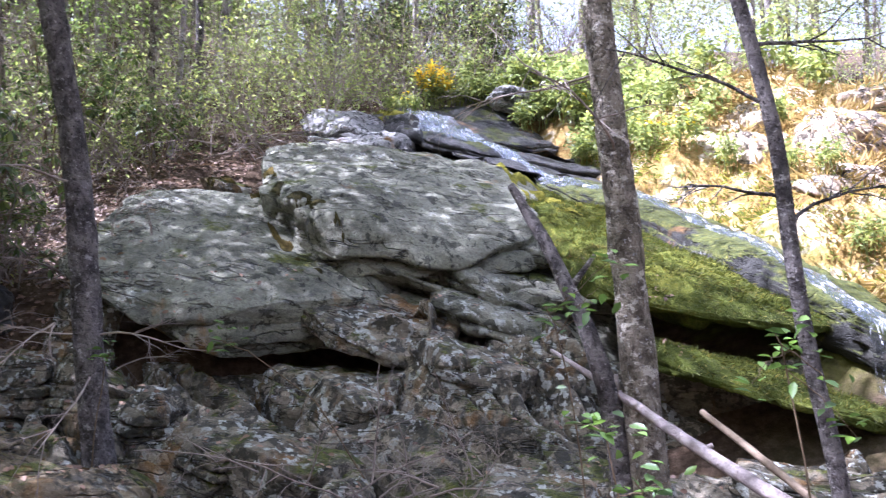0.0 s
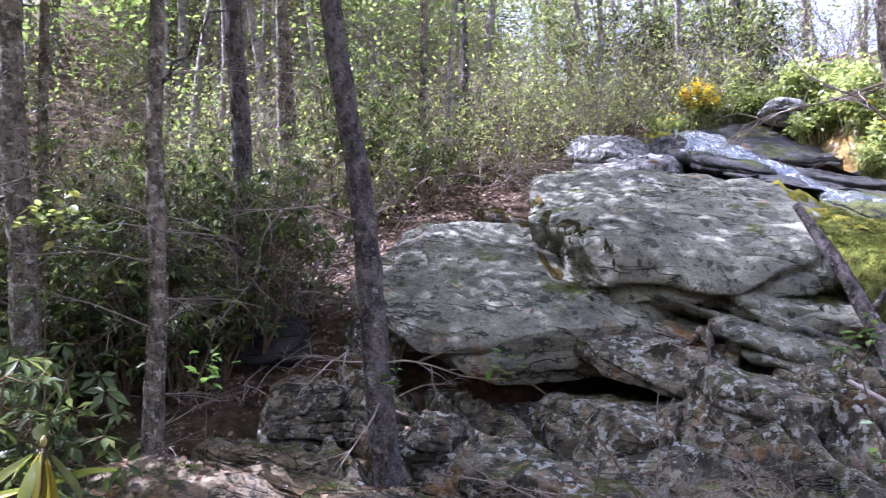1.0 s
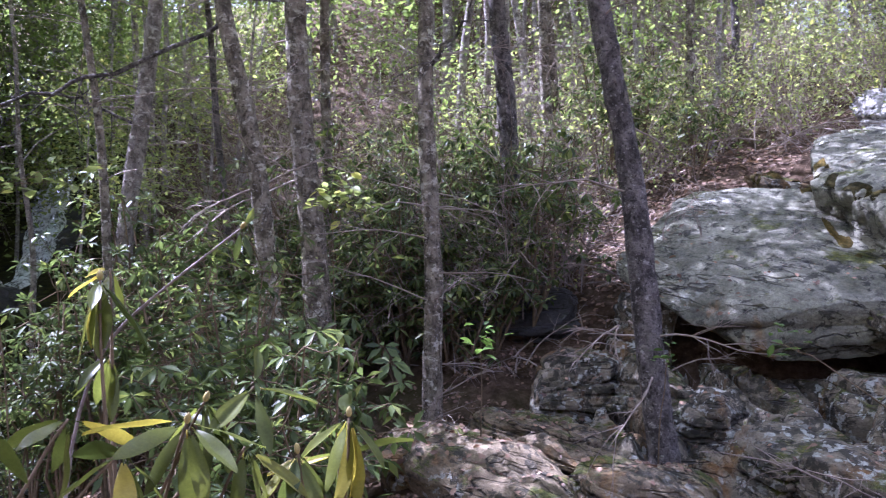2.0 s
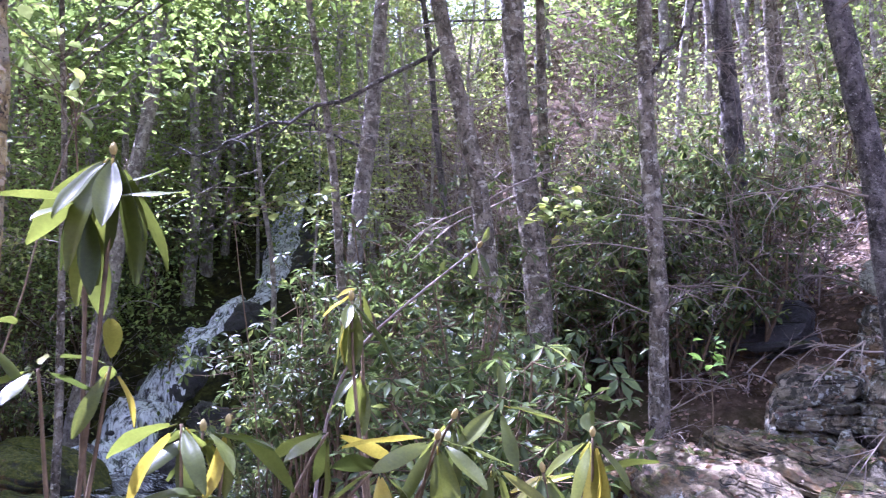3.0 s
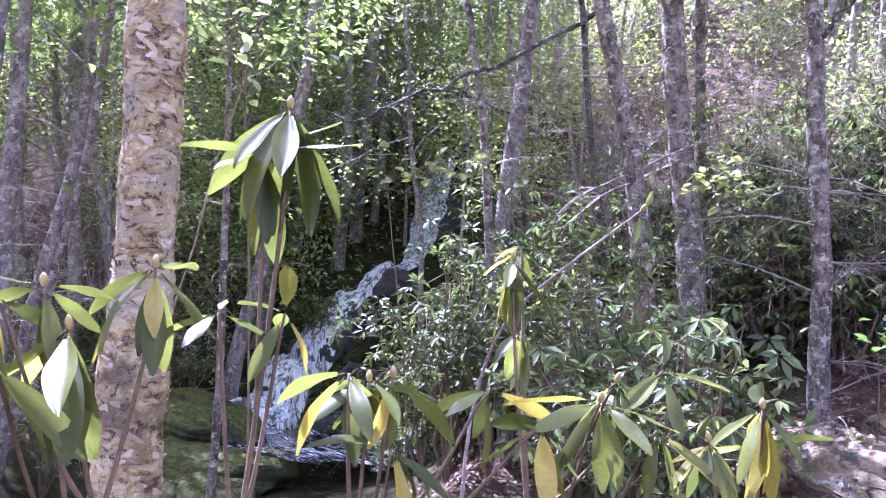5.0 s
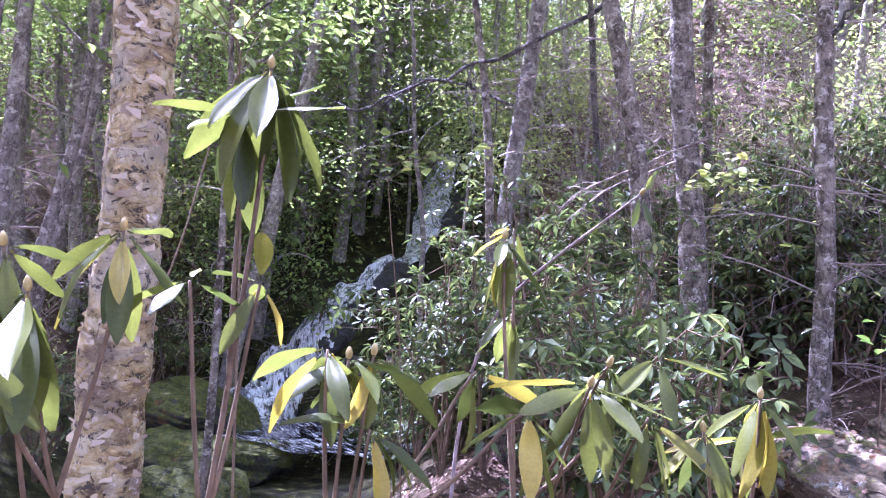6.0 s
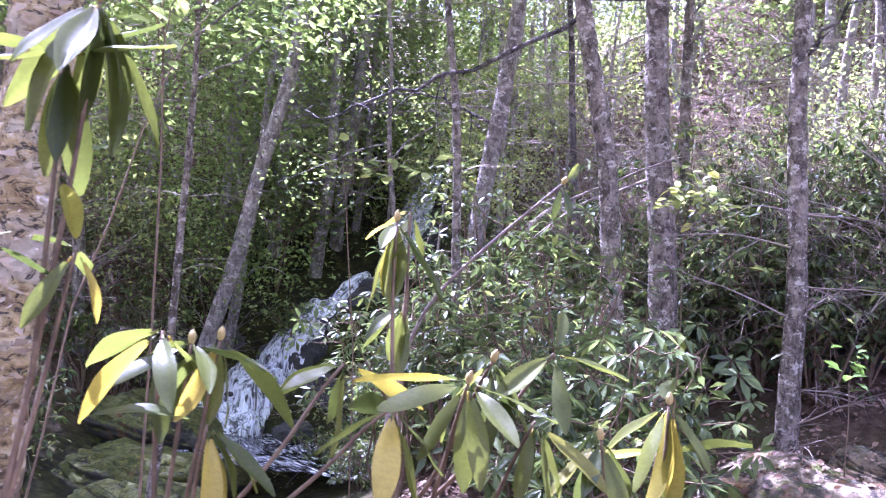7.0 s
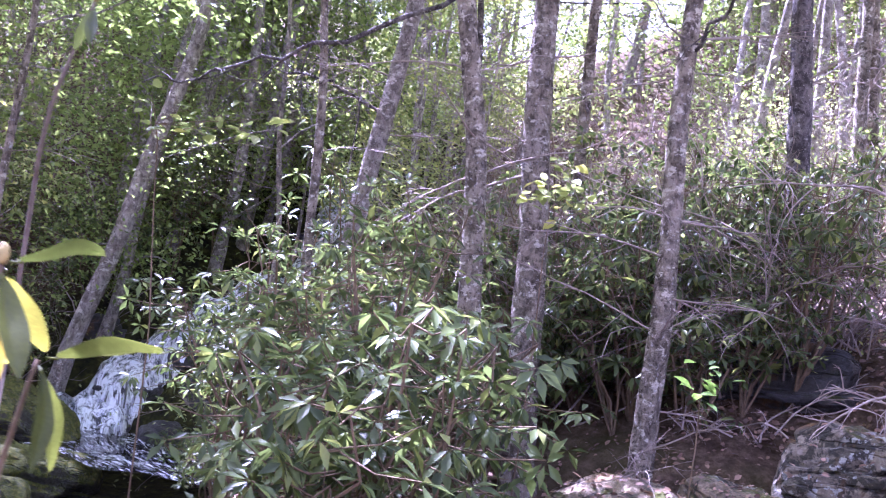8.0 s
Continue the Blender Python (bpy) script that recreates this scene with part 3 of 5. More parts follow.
def rock_face():
    """The broken bedrock under the slabs: beds that dip to the right, split into blocks, with undercut joints."""
    nx, nv = 420, 210
    x, t = np.meshgrid(np.linspace(-4.6, 3.6, nx), np.linspace(0, 1, nv))
    p = np.stack([x, 6.05 + 3.2 * t, -0.25 + (1.5 + 0.14 * np.clip(x, -2, 1) + 0.2 * np.clip(x + 2.8, -2, 0)) * t], -1).reshape(-1, 3)
    out = np.array([0, -0.6, 0.8])
    warp = fbm(p * (0.5, 0.5, 0.9), 3, 61)
    s = (p[:, 2] + 0.27 * p[:, 0] + 0.55 * warp) / 0.42
    s = s + 0.3 * np.sin(s * 1.9) + 0.2 * np.sin(s * 0.7 + 1)
    bed = np.floor(s)
    f = s - bed
    u = p[:, 0] / 1.1 + bed * 0.37 + 0.5 * fbm(p * (1.2, 1.2, 1.2), 2, 62)
    blk = np.floor(u)
    g = u - blk
    push = vnoise(np.stack([bed * 5.1 + 0.5, blk * 3.3 + 0.5, bed * 0 + 4.5], -1), 63)
    lip = np.clip(np.minimum(f * 2.2, 1.0), 0, 1) ** 0.7 * 0.26  # each bed juts out above, falls back below
    joint = np.exp(-((np.minimum(f, 1 - f) / 0.07) ** 2)) * np.clip(fbm(p * 0.9, 2, 64) * 3 + 0.75, 0, 1)
    split = np.exp(-((np.minimum(g, 1 - g) / 0.05) ** 2)) * np.clip(fbm(p * 1.1, 2, 65) * 3 + 0.2, 0, 1)
    d = lip * 1.2 + push * 0.22 - joint * 0.3 - split * 0.16 + fbm(p * 1.0, 2, 66) * 0.16 + fbm(p * 5, 4, 67) * 0.09
    thin = (p[:, 2] + 0.3 * p[:, 0] + 0.4 * warp + 0.12 * fbm(p * 1.7, 2, 68)) / 0.15
    saw = thin - np.floor(thin)
    d = d + (0.09 * np.clip(saw * 1.6, 0, 1) - 0.1 * np.exp(-((np.minimum(saw, 1 - saw) / 0.09) ** 2))) * np.clip(fbm(p * 1.3, 2, 69) * 4 + 0.4, 0, 1)
    recess = 0.45 * np.exp(-(((p[:, 0] + 1.2) / 1.3) ** 4)) * np.exp(-(((p[:, 2] - 1.15) / 0.25) ** 2))
    recess = recess + 0.8 * np.exp(-(((p[:, 0] - 2.2) / 1.0) ** 4)) * (np.exp(-(((p[:, 2] - 0.55) / 0.2) ** 2)) + np.clip((p[:, 2] - 0.9) / 0.3, 0, 1))
    edge = np.clip(np.minimum(x.ravel() + 4.6, 3.6 - x.ravel()) / 0.5, 0, 1)
    v = p + out[None] * ((d - recess) * edge - 0.5 * (1 - edge))[:, None]
    k, q = np.meshgrid(np.arange(nv - 1), np.arange(nx - 1), indexing="ij")
    a = (k * nx + q).ravel()
    b = Build()
    b.add(v, np.stack([a, a + 1, a + 1 + nx, a + nx], -1))
    ob = tagged(new("rock_face", b.mesh("rock_face", M_ROCK_LOW, False)), "broken bedrock face with lichen, moss and ochre stains", "rock", kind="structure")
    ROCKS.append(ob)


rock_face()
# loose blocks on and before it
LOW = (
    ((-2.35, 7.65, 0.62), (0.36, 0.36, 0.36), (16, -6, 20)), ((-1.8, 7.3, 0.42), (0.4, 0.36, 0.3), (10, 10, -30)),
    ((-1.05, 6.95, 0.3), (0.55, 0.36, 0.28), (14, 12, 10)), ((0.55, 6.55, 0.2), (0.7, 0.42, 0.28), (12, 9, 4)),
    ((1.55, 6.7, 0.14), (0.6, 0.45, 0.32), (10, 8, -8)), ((-2.0, 6.6, 0.05), (0.75, 0.42, 0.24), (8, 5, -6)),
    ((-2.9, 6.7, 0.1), (0.5, 0.4, 0.3), (12, -8, 16)), ((2.6, 6.6, 0.1), (0.8, 0.55, 0.36), (10, 10, 4)),
    ((-3.1, 8.1, 0.85), (0.4, 0.4, 0.4), (0, 10, 30)), ((-0.3, 6.1, 0.0), (0.6, 0.4, 0.25), (5, 5, 12)),
    ((0.3, 8.15, 1.0), (0.75, 0.4, 0.3), (18, 12, 6)), ((-0.75, 7.75, 0.75), (0.5, 0.36, 0.3), (16, 12, -8)),
)
for i, (at, rad, turn) in enumerate(LOW):
    rock("broken_rock", at, rad, turn, 40 + i * 3, M_ROCK_LOW, "stained broken rock with lichen and moss", 42, power=4.2, rough=0.04, layer=0.16, notch=0.05, crack=0.05, facets=12, smooth=False)

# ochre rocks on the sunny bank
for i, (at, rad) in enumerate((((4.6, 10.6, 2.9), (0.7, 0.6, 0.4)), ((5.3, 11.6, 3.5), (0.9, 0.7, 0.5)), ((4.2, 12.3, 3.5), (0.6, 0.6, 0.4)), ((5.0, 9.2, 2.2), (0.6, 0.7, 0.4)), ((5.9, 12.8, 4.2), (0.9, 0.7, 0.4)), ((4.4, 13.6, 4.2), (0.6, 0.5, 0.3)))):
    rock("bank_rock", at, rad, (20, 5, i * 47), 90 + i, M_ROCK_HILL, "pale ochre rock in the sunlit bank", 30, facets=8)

# flat ledges between the trees, and stones in the hollow
rock("flat_ledge", (-3.65, 7.35, 0.36), (0.95, 0.6, 0.3), (10, 8, -6), 101, M_ROCK_LEDGE, "flat sunlit rock ledge with fallen needles", 48, layer=0.09, notch=0.05, power=3.8, rough=0.05, facets=7, fissures=3, smooth=False)
rock("flat_ledge", (-3.2, 6.65, 0.18), (1.0, 0.45, 0.25), (6, 8, 4), 104, M_ROCK_LEDGE, "flat sunlit rock ledge with fallen needles", 48, layer=0.09, notch=0.05, power=3.8, rough=0.05, facets=7, fissures=3, smooth=False)
for x, y, z, w, turn in ((-3.5, 6.15, 0.34, 0.8, -8), (-3.1, 6.75, 0.47, 0.75, 6), (-2.45, 6.45, 0.32, 0.65, 14), (-3.65, 7.1, 0.62, 0.65, -12), (-4.3, 6.6, 0.35, 0.6, 3)):
    rock("flat_ledge", (x, y, z), (w, 0.38, 0.17), (8, 9, turn), int(900 + x * 10 + y), M_ROCK_LEDGE, "layered flat rock ledge with fallen needles", 34, layer=0.09, notch=0.05, facets=6, fissures=2, smooth=False)
rock("boulder", (-3.85, 8.2, 0.85), (0.45, 0.4, 0.35), (10, 0, 20), 107, M_ROCK_LOW, "dark boulder in the shaded hollow", 32, power=3.6, rough=0.06, facets=9, smooth=False)
rock("boulder", (-3.35, 8.75, 1.35), (0.35, 0.35, 0.5), (10, 0, 50), 110, M_ROCK_LOW, "dark boulder in the shaded hollow", 32, power=3.6, rough=0.06, facets=9, smooth=False)
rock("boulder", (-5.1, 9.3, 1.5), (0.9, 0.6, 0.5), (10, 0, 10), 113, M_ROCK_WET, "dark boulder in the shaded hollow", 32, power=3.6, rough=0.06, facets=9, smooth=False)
# the far waterfall's steps
WET = "black wet rock sloping under the waterfall"
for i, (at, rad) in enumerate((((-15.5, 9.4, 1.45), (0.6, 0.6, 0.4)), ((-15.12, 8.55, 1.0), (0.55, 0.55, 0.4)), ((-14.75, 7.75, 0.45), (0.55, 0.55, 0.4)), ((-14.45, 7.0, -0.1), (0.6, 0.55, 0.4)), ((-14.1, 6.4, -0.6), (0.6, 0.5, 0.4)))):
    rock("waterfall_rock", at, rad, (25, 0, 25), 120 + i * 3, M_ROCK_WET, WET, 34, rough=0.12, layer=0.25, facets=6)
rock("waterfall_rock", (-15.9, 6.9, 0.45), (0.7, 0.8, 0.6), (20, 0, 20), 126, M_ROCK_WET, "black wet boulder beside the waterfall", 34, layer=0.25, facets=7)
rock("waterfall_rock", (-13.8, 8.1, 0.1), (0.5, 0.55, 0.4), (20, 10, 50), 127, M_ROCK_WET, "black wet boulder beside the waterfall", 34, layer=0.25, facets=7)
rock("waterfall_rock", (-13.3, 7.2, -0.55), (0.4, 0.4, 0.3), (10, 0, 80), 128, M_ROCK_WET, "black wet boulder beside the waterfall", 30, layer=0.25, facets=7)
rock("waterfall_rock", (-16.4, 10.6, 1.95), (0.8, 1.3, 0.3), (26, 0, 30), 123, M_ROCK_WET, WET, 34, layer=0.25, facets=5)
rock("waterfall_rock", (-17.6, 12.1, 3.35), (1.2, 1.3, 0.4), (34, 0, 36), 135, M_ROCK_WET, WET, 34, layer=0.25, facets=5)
rock("mossy_boulder", (-13.5, 5.0, -0.6), (1.1, 0.8, 0.55), (0, 8, 20), 129, M_ROCK_MOSSY, "dark moss covered boulder by the pool", 40, facets=4)
rock("mossy_boulder", (-12.1, 4.7, -1.0), (1.2, 0.8, 0.55), (0, 0, 50), 132, M_ROCK_MOSSY, "dark moss covered boulder by the pool", 40, facets=4)
rock("mossy_boulder", (-11.0, 4.2, -1.2), (0.9, 0.7, 0.5), (0, 0, 10), 133, M_ROCK_MOSSY, "dark moss covered boulder by the pool", 36, facets=4)

# ---- what lies under a place: rocks and ground ----
from mathutils.bvhtree import BVHTree


def all_faces(obs):
    vs, fs, n = [], [], 0
    for ob in obs:
        me, m = ob.data, np.array(ob.parent.matrix_basis @ ob.matrix_basis if ob.parent else ob.matrix_basis)
        co = np.empty(len(me.vertices) * 3)
        me.vertices.foreach_get("co", co)
        co = co.reshape(-1, 3) @ m[:3, :3].T + m[:3, 3]
        vs.append(co)
        fs.extend([[i + n for i in p.vertices] for p in me.polygons])
        n += len(co)
    return BVHTree.FromPolygons(np.concatenate(vs).tolist(), fs)


TREE_OF_ROCKS = all_faces(ROCKS)
TREE_OF_ALL = all_faces(ROCKS + [ground])


def drop(x, y, tree=None, top=30.0):
    hit, normal, _, _ = (tree or TREE_OF_ALL).ray_cast(Vector((x, y, top)), Vector((0, 0, -1)))
    return (hit.z, normal) if hit else (float(height(x, y)), Vector((0, 0, 1)))


# ---- water ----
def water(name, path, widths, mat, label, lift=0.03, steps=90, across=12, seed=1, bulge=0.03, category="water"):
    """A sheet of water, or a mat of moss, that follows the rock under its path (x, y); widths in metres."""
    path, widths = np.asarray(path, float), np.asarray(widths, float)
    t = np.linspace(0, len(path) - 1, steps)
    k = np.arange(len(path))
    cx, cy, w = np.interp(t, k, path[:, 0]), np.interp(t, k, path[:, 1]), np.interp(t, k, widths)
    for _ in range(4):
        cx[1:-1], cy[1:-1] = (cx[:-2] + 2 * cx[1:-1] + cx[2:]) / 4, (cy[:-2] + 2 * cy[1:-1] + cy[2:]) / 4
    dx, dy = np.gradient(cx), np.gradient(cy)
    ln = np.hypot(dx, dy) + 1e-9
    v, uv = [], []
    for i in range(steps):
        for j in range(across + 1):
            u = j / across - 0.5
            q = np.array([[cx[i] * 2, cy[i] * 2, u]])
            wide = w[i] * (1 + 0.35 * float(vnoise(q + (0, 0, 5 * np.sign(u)), seed)[0]))
            x, y = cx[i] - dy[i] / ln[i] * u * wide, cy[i] + dx[i] / ln[i] * u * wide
            z = drop(x, y)[0] + lift * (1 - (2 * u) ** 4) - 0.02 * (abs(u) > 0.49) + bulge * float(vnoise(np.array([[x * 9, y * 5, 0.0]]), seed + 2)[0]) * (abs(u) < 0.45)
            v.append((x, y, z))
            uv.append((u * wide + 0.5, 0.0))
    b = Build()
    kk, ss = np.meshgrid(np.arange(steps - 1), np.arange(across), indexing="ij")
    a = (kk * (across + 1) + ss).ravel()
    quads = np.stack([a, a + 1, a + across + 2, a + across + 1], -1)
    if category == "moss":  # none hangs over a sharp edge
        tall = np.ptp(np.array(v)[quads][:, :, 2], axis=1)
        quads = quads[tall < 0.12]
    b.add(np.array(v), quads)
    vv = np.array(v).reshape(steps, across + 1, 3)
    along = np.concatenate([[0], np.cumsum(np.linalg.norm(np.diff(vv[:, across // 2], axis=0), axis=1))])
    uv = [(a, along[k // (across + 1)]) for k, (a, _) in enumerate(uv)]
    me = b.mesh(name, mat)
    lay = me.uv_layers.new(name="UVMap")
    idx = np.empty(len(me.loops), int)
    me.loops.foreach_get("vertex_index", idx)
    lay.data.foreach_set("uv", np.asarray(uv)[idx].ravel())
    return tagged(new(name, me), label, category, kind="structure")


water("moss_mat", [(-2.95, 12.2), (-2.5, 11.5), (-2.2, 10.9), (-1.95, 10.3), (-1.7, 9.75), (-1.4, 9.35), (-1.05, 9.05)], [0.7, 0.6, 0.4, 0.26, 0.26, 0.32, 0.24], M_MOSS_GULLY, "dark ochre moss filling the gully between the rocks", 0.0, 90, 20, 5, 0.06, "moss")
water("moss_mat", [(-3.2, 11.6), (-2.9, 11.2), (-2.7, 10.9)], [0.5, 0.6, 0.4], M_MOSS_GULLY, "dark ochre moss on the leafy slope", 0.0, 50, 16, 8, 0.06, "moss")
water("moss_mat", [(0.75, 12.45), (0.98, 12.0), (1.2, 11.5), (1.35, 10.9), (1.45, 10.2)], [0.4, 0.6, 0.65, 0.6, 0.4], M_MOSS_GOLD, "golden green moss along the edge of the dome", 0.02, 90, 20, 6, 0.06, "moss")
water("moss_mat", [(-1.25, 14.9), (-0.85, 14.75), (-0.5, 14.45)], [0.3, 0.45, 0.3], M_MOSS_GOLD, "golden green moss beside the head of the cascade", 0.02, 40, 14, 7, 0.05, "moss")
water("cascade_water", [(-0.7, 15.6), (-0.5, 15.0), (-0.2, 14.4), (0.2, 13.8), (0.85, 13.2)], [0.3, 0.6, 0.8, 0.6, 0.3], M_CASCADE, "white water spilling down the small cascade", 0.04)
water("stream_water", [(0.3, 13.6), (1.2, 13.0), (1.95, 12.0), (2.65, 10.8), (3.15, 9.6), (3.5, 8.4), (3.75, 7.2), (3.9, 6.0)], [0.28, 0.24, 0.2, 0.18, 0.2, 0.24, 0.28, 0.32], M_STREAM, "thin white stream sliding down the rock", 0.05)
water("waterfall", [(-15.6, 9.6), (-15.3, 9.0), (-15.05, 8.4), (-14.75, 7.75), (-14.5, 7.15), (-14.25, 6.6), (-13.95, 6.2), (-13.3, 6.15)], [0.35, 0.42, 0.58, 0.8, 1.0, 1.15, 1.25, 1.3], M_FALL, "white waterfall sliding down black rock into a dark pool", 0.1, bulge=0.08)
water("upper_waterfall", [(-18.6, 13.0), (-17.6, 12.0), (-16.8, 11.3), (-16.2, 10.5), (-15.6, 9.5)], [0.6, 0.8, 0.7, 0.5, 0.35], M_FALL, "upper run of white water behind the thicket", 0.06)
b = Build()
_a = np.linspace(0, 2 * np.pi, 60, endpoint=False)
_rad = 1 + 0.12 * np.sin(3 * _a) + 0.08 * np.sin(7 * _a + 1)
_rings = [np.stack([-12.3 + 2.2 * k * _rad * np.cos(_a), 6.45 + 1.2 * k * _rad * np.sin(_a), -0.55 + 0.02 * np.sin(9 * _a + 20 * k)], -1) for k in (0.25, 0.5, 0.75, 1.0)]
b.add(np.concatenate([[(-12.3, 6.45, -0.55)], *_rings]), [[0, i + 1, (i + 1) % 60 + 1] for i in range(60)])
for k in range(3):
    b.f.extend([[1 + k * 60 + i, 1 + (k + 1) * 60 + i, 1 + (k + 1) * 60 + (i + 1) % 60, 1 + k * 60 + (i + 1) % 60] for i in range(60)])
_me = b.mesh("pool", M_POOL)
_co = np.concatenate(b.v)
_lay, _idx = _me.uv_layers.new(name="UVMap"), np.empty(len(_me.loops), int)
_me.loops.foreach_get("vertex_index", _idx)
_lay.data.foreach_set("uv", (_co[:, [1, 0]] * 0.7)[_idx].ravel())
tagged(new("pool", _me), "dark pool streaked with foam", "water", kind="structure")

# ---- trees ----
LEAF = np.array([(0, 0, 0), (-0.5, 0.35, 0.06), (0, 0.4, -0.04), (0.5, 0.35, 0.06), (-0.42, 0.7, 0.03), (0, 0.72, -0.06), (0.42, 0.7, 0.03), (0, 1, -0.12)])
LEAF_F = [(0, 2, 1), (0, 3, 2), (1, 2, 5, 4), (2, 3, 6, 5), (4, 5, 7), (5, 6, 7)]
LEAF_S = np.array([(0, 0, 0), (-0.5, 0.45, 0.08), (0, 1, -0.05), (0.5, 0.45, 0.08)])
LEAF_SF = [(0, 3, 2), (0, 2, 1)]


def limb_points(start, way, length, r, n=9, bend=0.25, sag=0.0):
    """A wandering limb from start."""
    way = np.asarray(way, float) / np.linalg.norm(way)
    pts = [np.asarray(start, float)]
    for i in range(n - 1):
        way = way + r.normal(0, bend / math.sqrt(n), 3) + (0, 0, -sag / n)
        way /= np.linalg.norm(way)
        pts.append(pts[-1] + way * length / (n - 1))
    return np.array(pts)


def dead_limb(b, start, way, length, thick, r, twigs=5, sag=0.15, depth=1):
    pts = limb_points(start, way, length, r, 9, 0.3, sag)
    b.tube(pts, np.linspace(thick, thick * 0.3, len(pts)), 5 if thick > 0.006 else 3, cap=False)
    for _ in range(twigs):
        k = r.integers(2, len(pts) - 1)
        w = pts[k] - pts[k - 1]
        w = w / np.linalg.norm(w) + r.normal(0, 0.55, 3)
        if depth > 0:
            dead_limb(b, pts[k], w, length * r.uniform(0.25, 0.5), thick * 0.5, r, twigs // 2, sag, depth - 1)
        else:
            q = limb_points(pts[k], w, length * r.uniform(0.25, 0.55), r, 5, 0.4, sag)
            b.tube(q, np.linspace(thick * 0.4, thick * 0.15, 5), 3, cap=False)


def leaf_cloud(b, centres, spread, count, size, r, narrow=0.55, droop=0.3):
    c = np.asarray(centres)[r.integers(0, len(centres), count)]
    pos = c + r.normal(0, 1, (count, 3)) * spread
    way = r.normal(0, 1, (count, 3)) * (1, 1, 0.5) - (0, 0, droop)
    up = r.normal(0, 0.5, (count, 3)) + (0, 0, 1)
    s = size * r.uniform(0.6, 1.3, count)
    b.stamp(LEAF_S, LEAF_SF, aim_mats(pos, way, up, s, s * narrow))


def trunk_points(base, top, tall, wander, r, n=40):
    base, top = np.asarray(base, float), np.asarray(top, float)
    way = (top - base) / (top[2] - base[2])
    z = np.linspace(-0.3, tall, n)
    pts = base + way * z[:, None]
    ph = r.uniform(0, 6, 4)
    pts[:, 0] += wander * (np.sin(z * 0.9 + ph[0]) + 0.4 * np.sin(z * 2.3 + ph[1]))
    pts[:, 1] += wander * (np.sin(z * 0.8 + ph[2]) + 0.4 * np.sin(z * 2.1 + ph[3]))
    return pts


def tree(name, base, top, tall, radius, mat, label, seed, limbs=10, limb_from=1.2, crown=1500, crown_at=0.62, wander=0.03, spread=1.3, leaf=0.1, limb_len=(0.5, 1.4), flare=1.35, leaf_mat=None, limb_count=14, clump=0.13, rings=120, sides=18, twig_depth=1, knobs=0.1):
    """A trunk through base and top (two places on it), with dead lower limbs and a leafy crown above."""
    r = np.random.default_rng(seed)
    ob = thing(name, Matrix.Translation(base), label, "tree")
    pts = trunk_points((0, 0, 0), np.asarray(top) - np.asarray(base), tall, wander, r)
    z = pts[:, 2]
    rad = radius * (1 - 0.75 * np.clip(z, 0, tall) / tall) * (1 + (flare - 1) * np.exp(-np.clip(z + 0.1, 0, 9) / 0.25))
    n = rings
    fz = np.linspace(0, len(pts) - 1, n)
    k = np.arange(len(pts))
    fine = np.stack([np.interp(fz, k, pts[:, i]) for i in range(3)], -1)
    b = Build()
    b.tube(fine, np.interp(fz, k, rad), sides, knobs, seed)
    part("trunk", b.mesh("trunk", mat), ob)
    for i in range(limbs):
        h = r.uniform(limb_from, min(tall * 0.6, 5.5))
        j = int(np.argmin(np.abs(z - h)))
        a = r.uniform(0, 2 * np.pi)
        b = Build()
        dead_limb(b, pts[j], (math.cos(a), math.sin(a), r.uniform(-0.15, 0.5)), r.uniform(*limb_len), radius * 0.06 + 0.003, r, 6, 0.35, twig_depth)
        tw = part("branch", b.mesh("branch", M_TWIG), ob)
        if not twig_depth:
            tagged(tw, kind="stuff")
    if crown:
        tips = []
        for i in range(limb_count):
            b = Build()
            h = tall * r.uniform(crown_at, 0.98)
            j = int(np.argmin(np.abs(z - h)))
            a = r.uniform(0, 2 * np.pi)
            q = limb_points(pts[j], (math.cos(a), math.sin(a), r.uniform(0.1, 0.8)), spread * r.uniform(0.7, 1.5), r, 7, 0.35)
            b.tube(q, np.linspace(radius * 0.3, 0.006, 7), 5, cap=False)
            tips += [q[-1], q[-2], q[-3], q[3]]
            part("limb", b.mesh("limb", mat), ob)
        b = Build()
        leaf_cloud(b, tips, spread * clump, crown, leaf, r)
        tagged(part("crown", b.mesh("crown", leaf_mat or M_LEAF_TREE), ob), kind="stuff")
    return ob


tree("slender_tree", (-4.78, 7.19, 0.0), (-4.85, 7.14, 4.61), 11, 0.098, M_BARK_PALE, "slender tree with pale patched bark and dead twigs", 201, 24, 0.3, 4800, 0.5, spread=2.3, leaf=0.13, limb_count=20, limb_len=(0.5, 1.7))
tree("forest_tree", (-5.86, 7.02, 0.2), (-6.17, 6.76, 4.77), 13, 0.142, M_BARK_PALE, "stout tree with pale blotched bark", 202, 12, 2.0, 5500, 0.5, spread=2.7, leaf=0.13, limb_count=22)
tree("leaning_tree", (-5.86, 6.5, 0.2), (-6.37, 6.01, 4.68), 11, 0.108, M_BARK_PALE, "leaning grey tree with mossy patches", 203, 10, 1.8, 5500, 0.5, wander=0.05, spread=2.3, leaf=0.13, limb_count=18)
tree("forest_tree", (-8.85, 6.85, 0.7), (-8.53, 7.06, 5.51), 12, 0.12, M_BARK_FAR, "grey forest tree on the far bank", 204, 8, 2.5, 4200, 0.45, spread=2.6, leaf=0.13, limb_count=20)
tree("sapling_trunk", (-7.1, 5.65, 0.3), (-7.44, 5.23, 4.81), 9, 0.05, M_BARK_PALE, "thin pale sapling among rhododendrons", 205, 8, 1.5, 900)
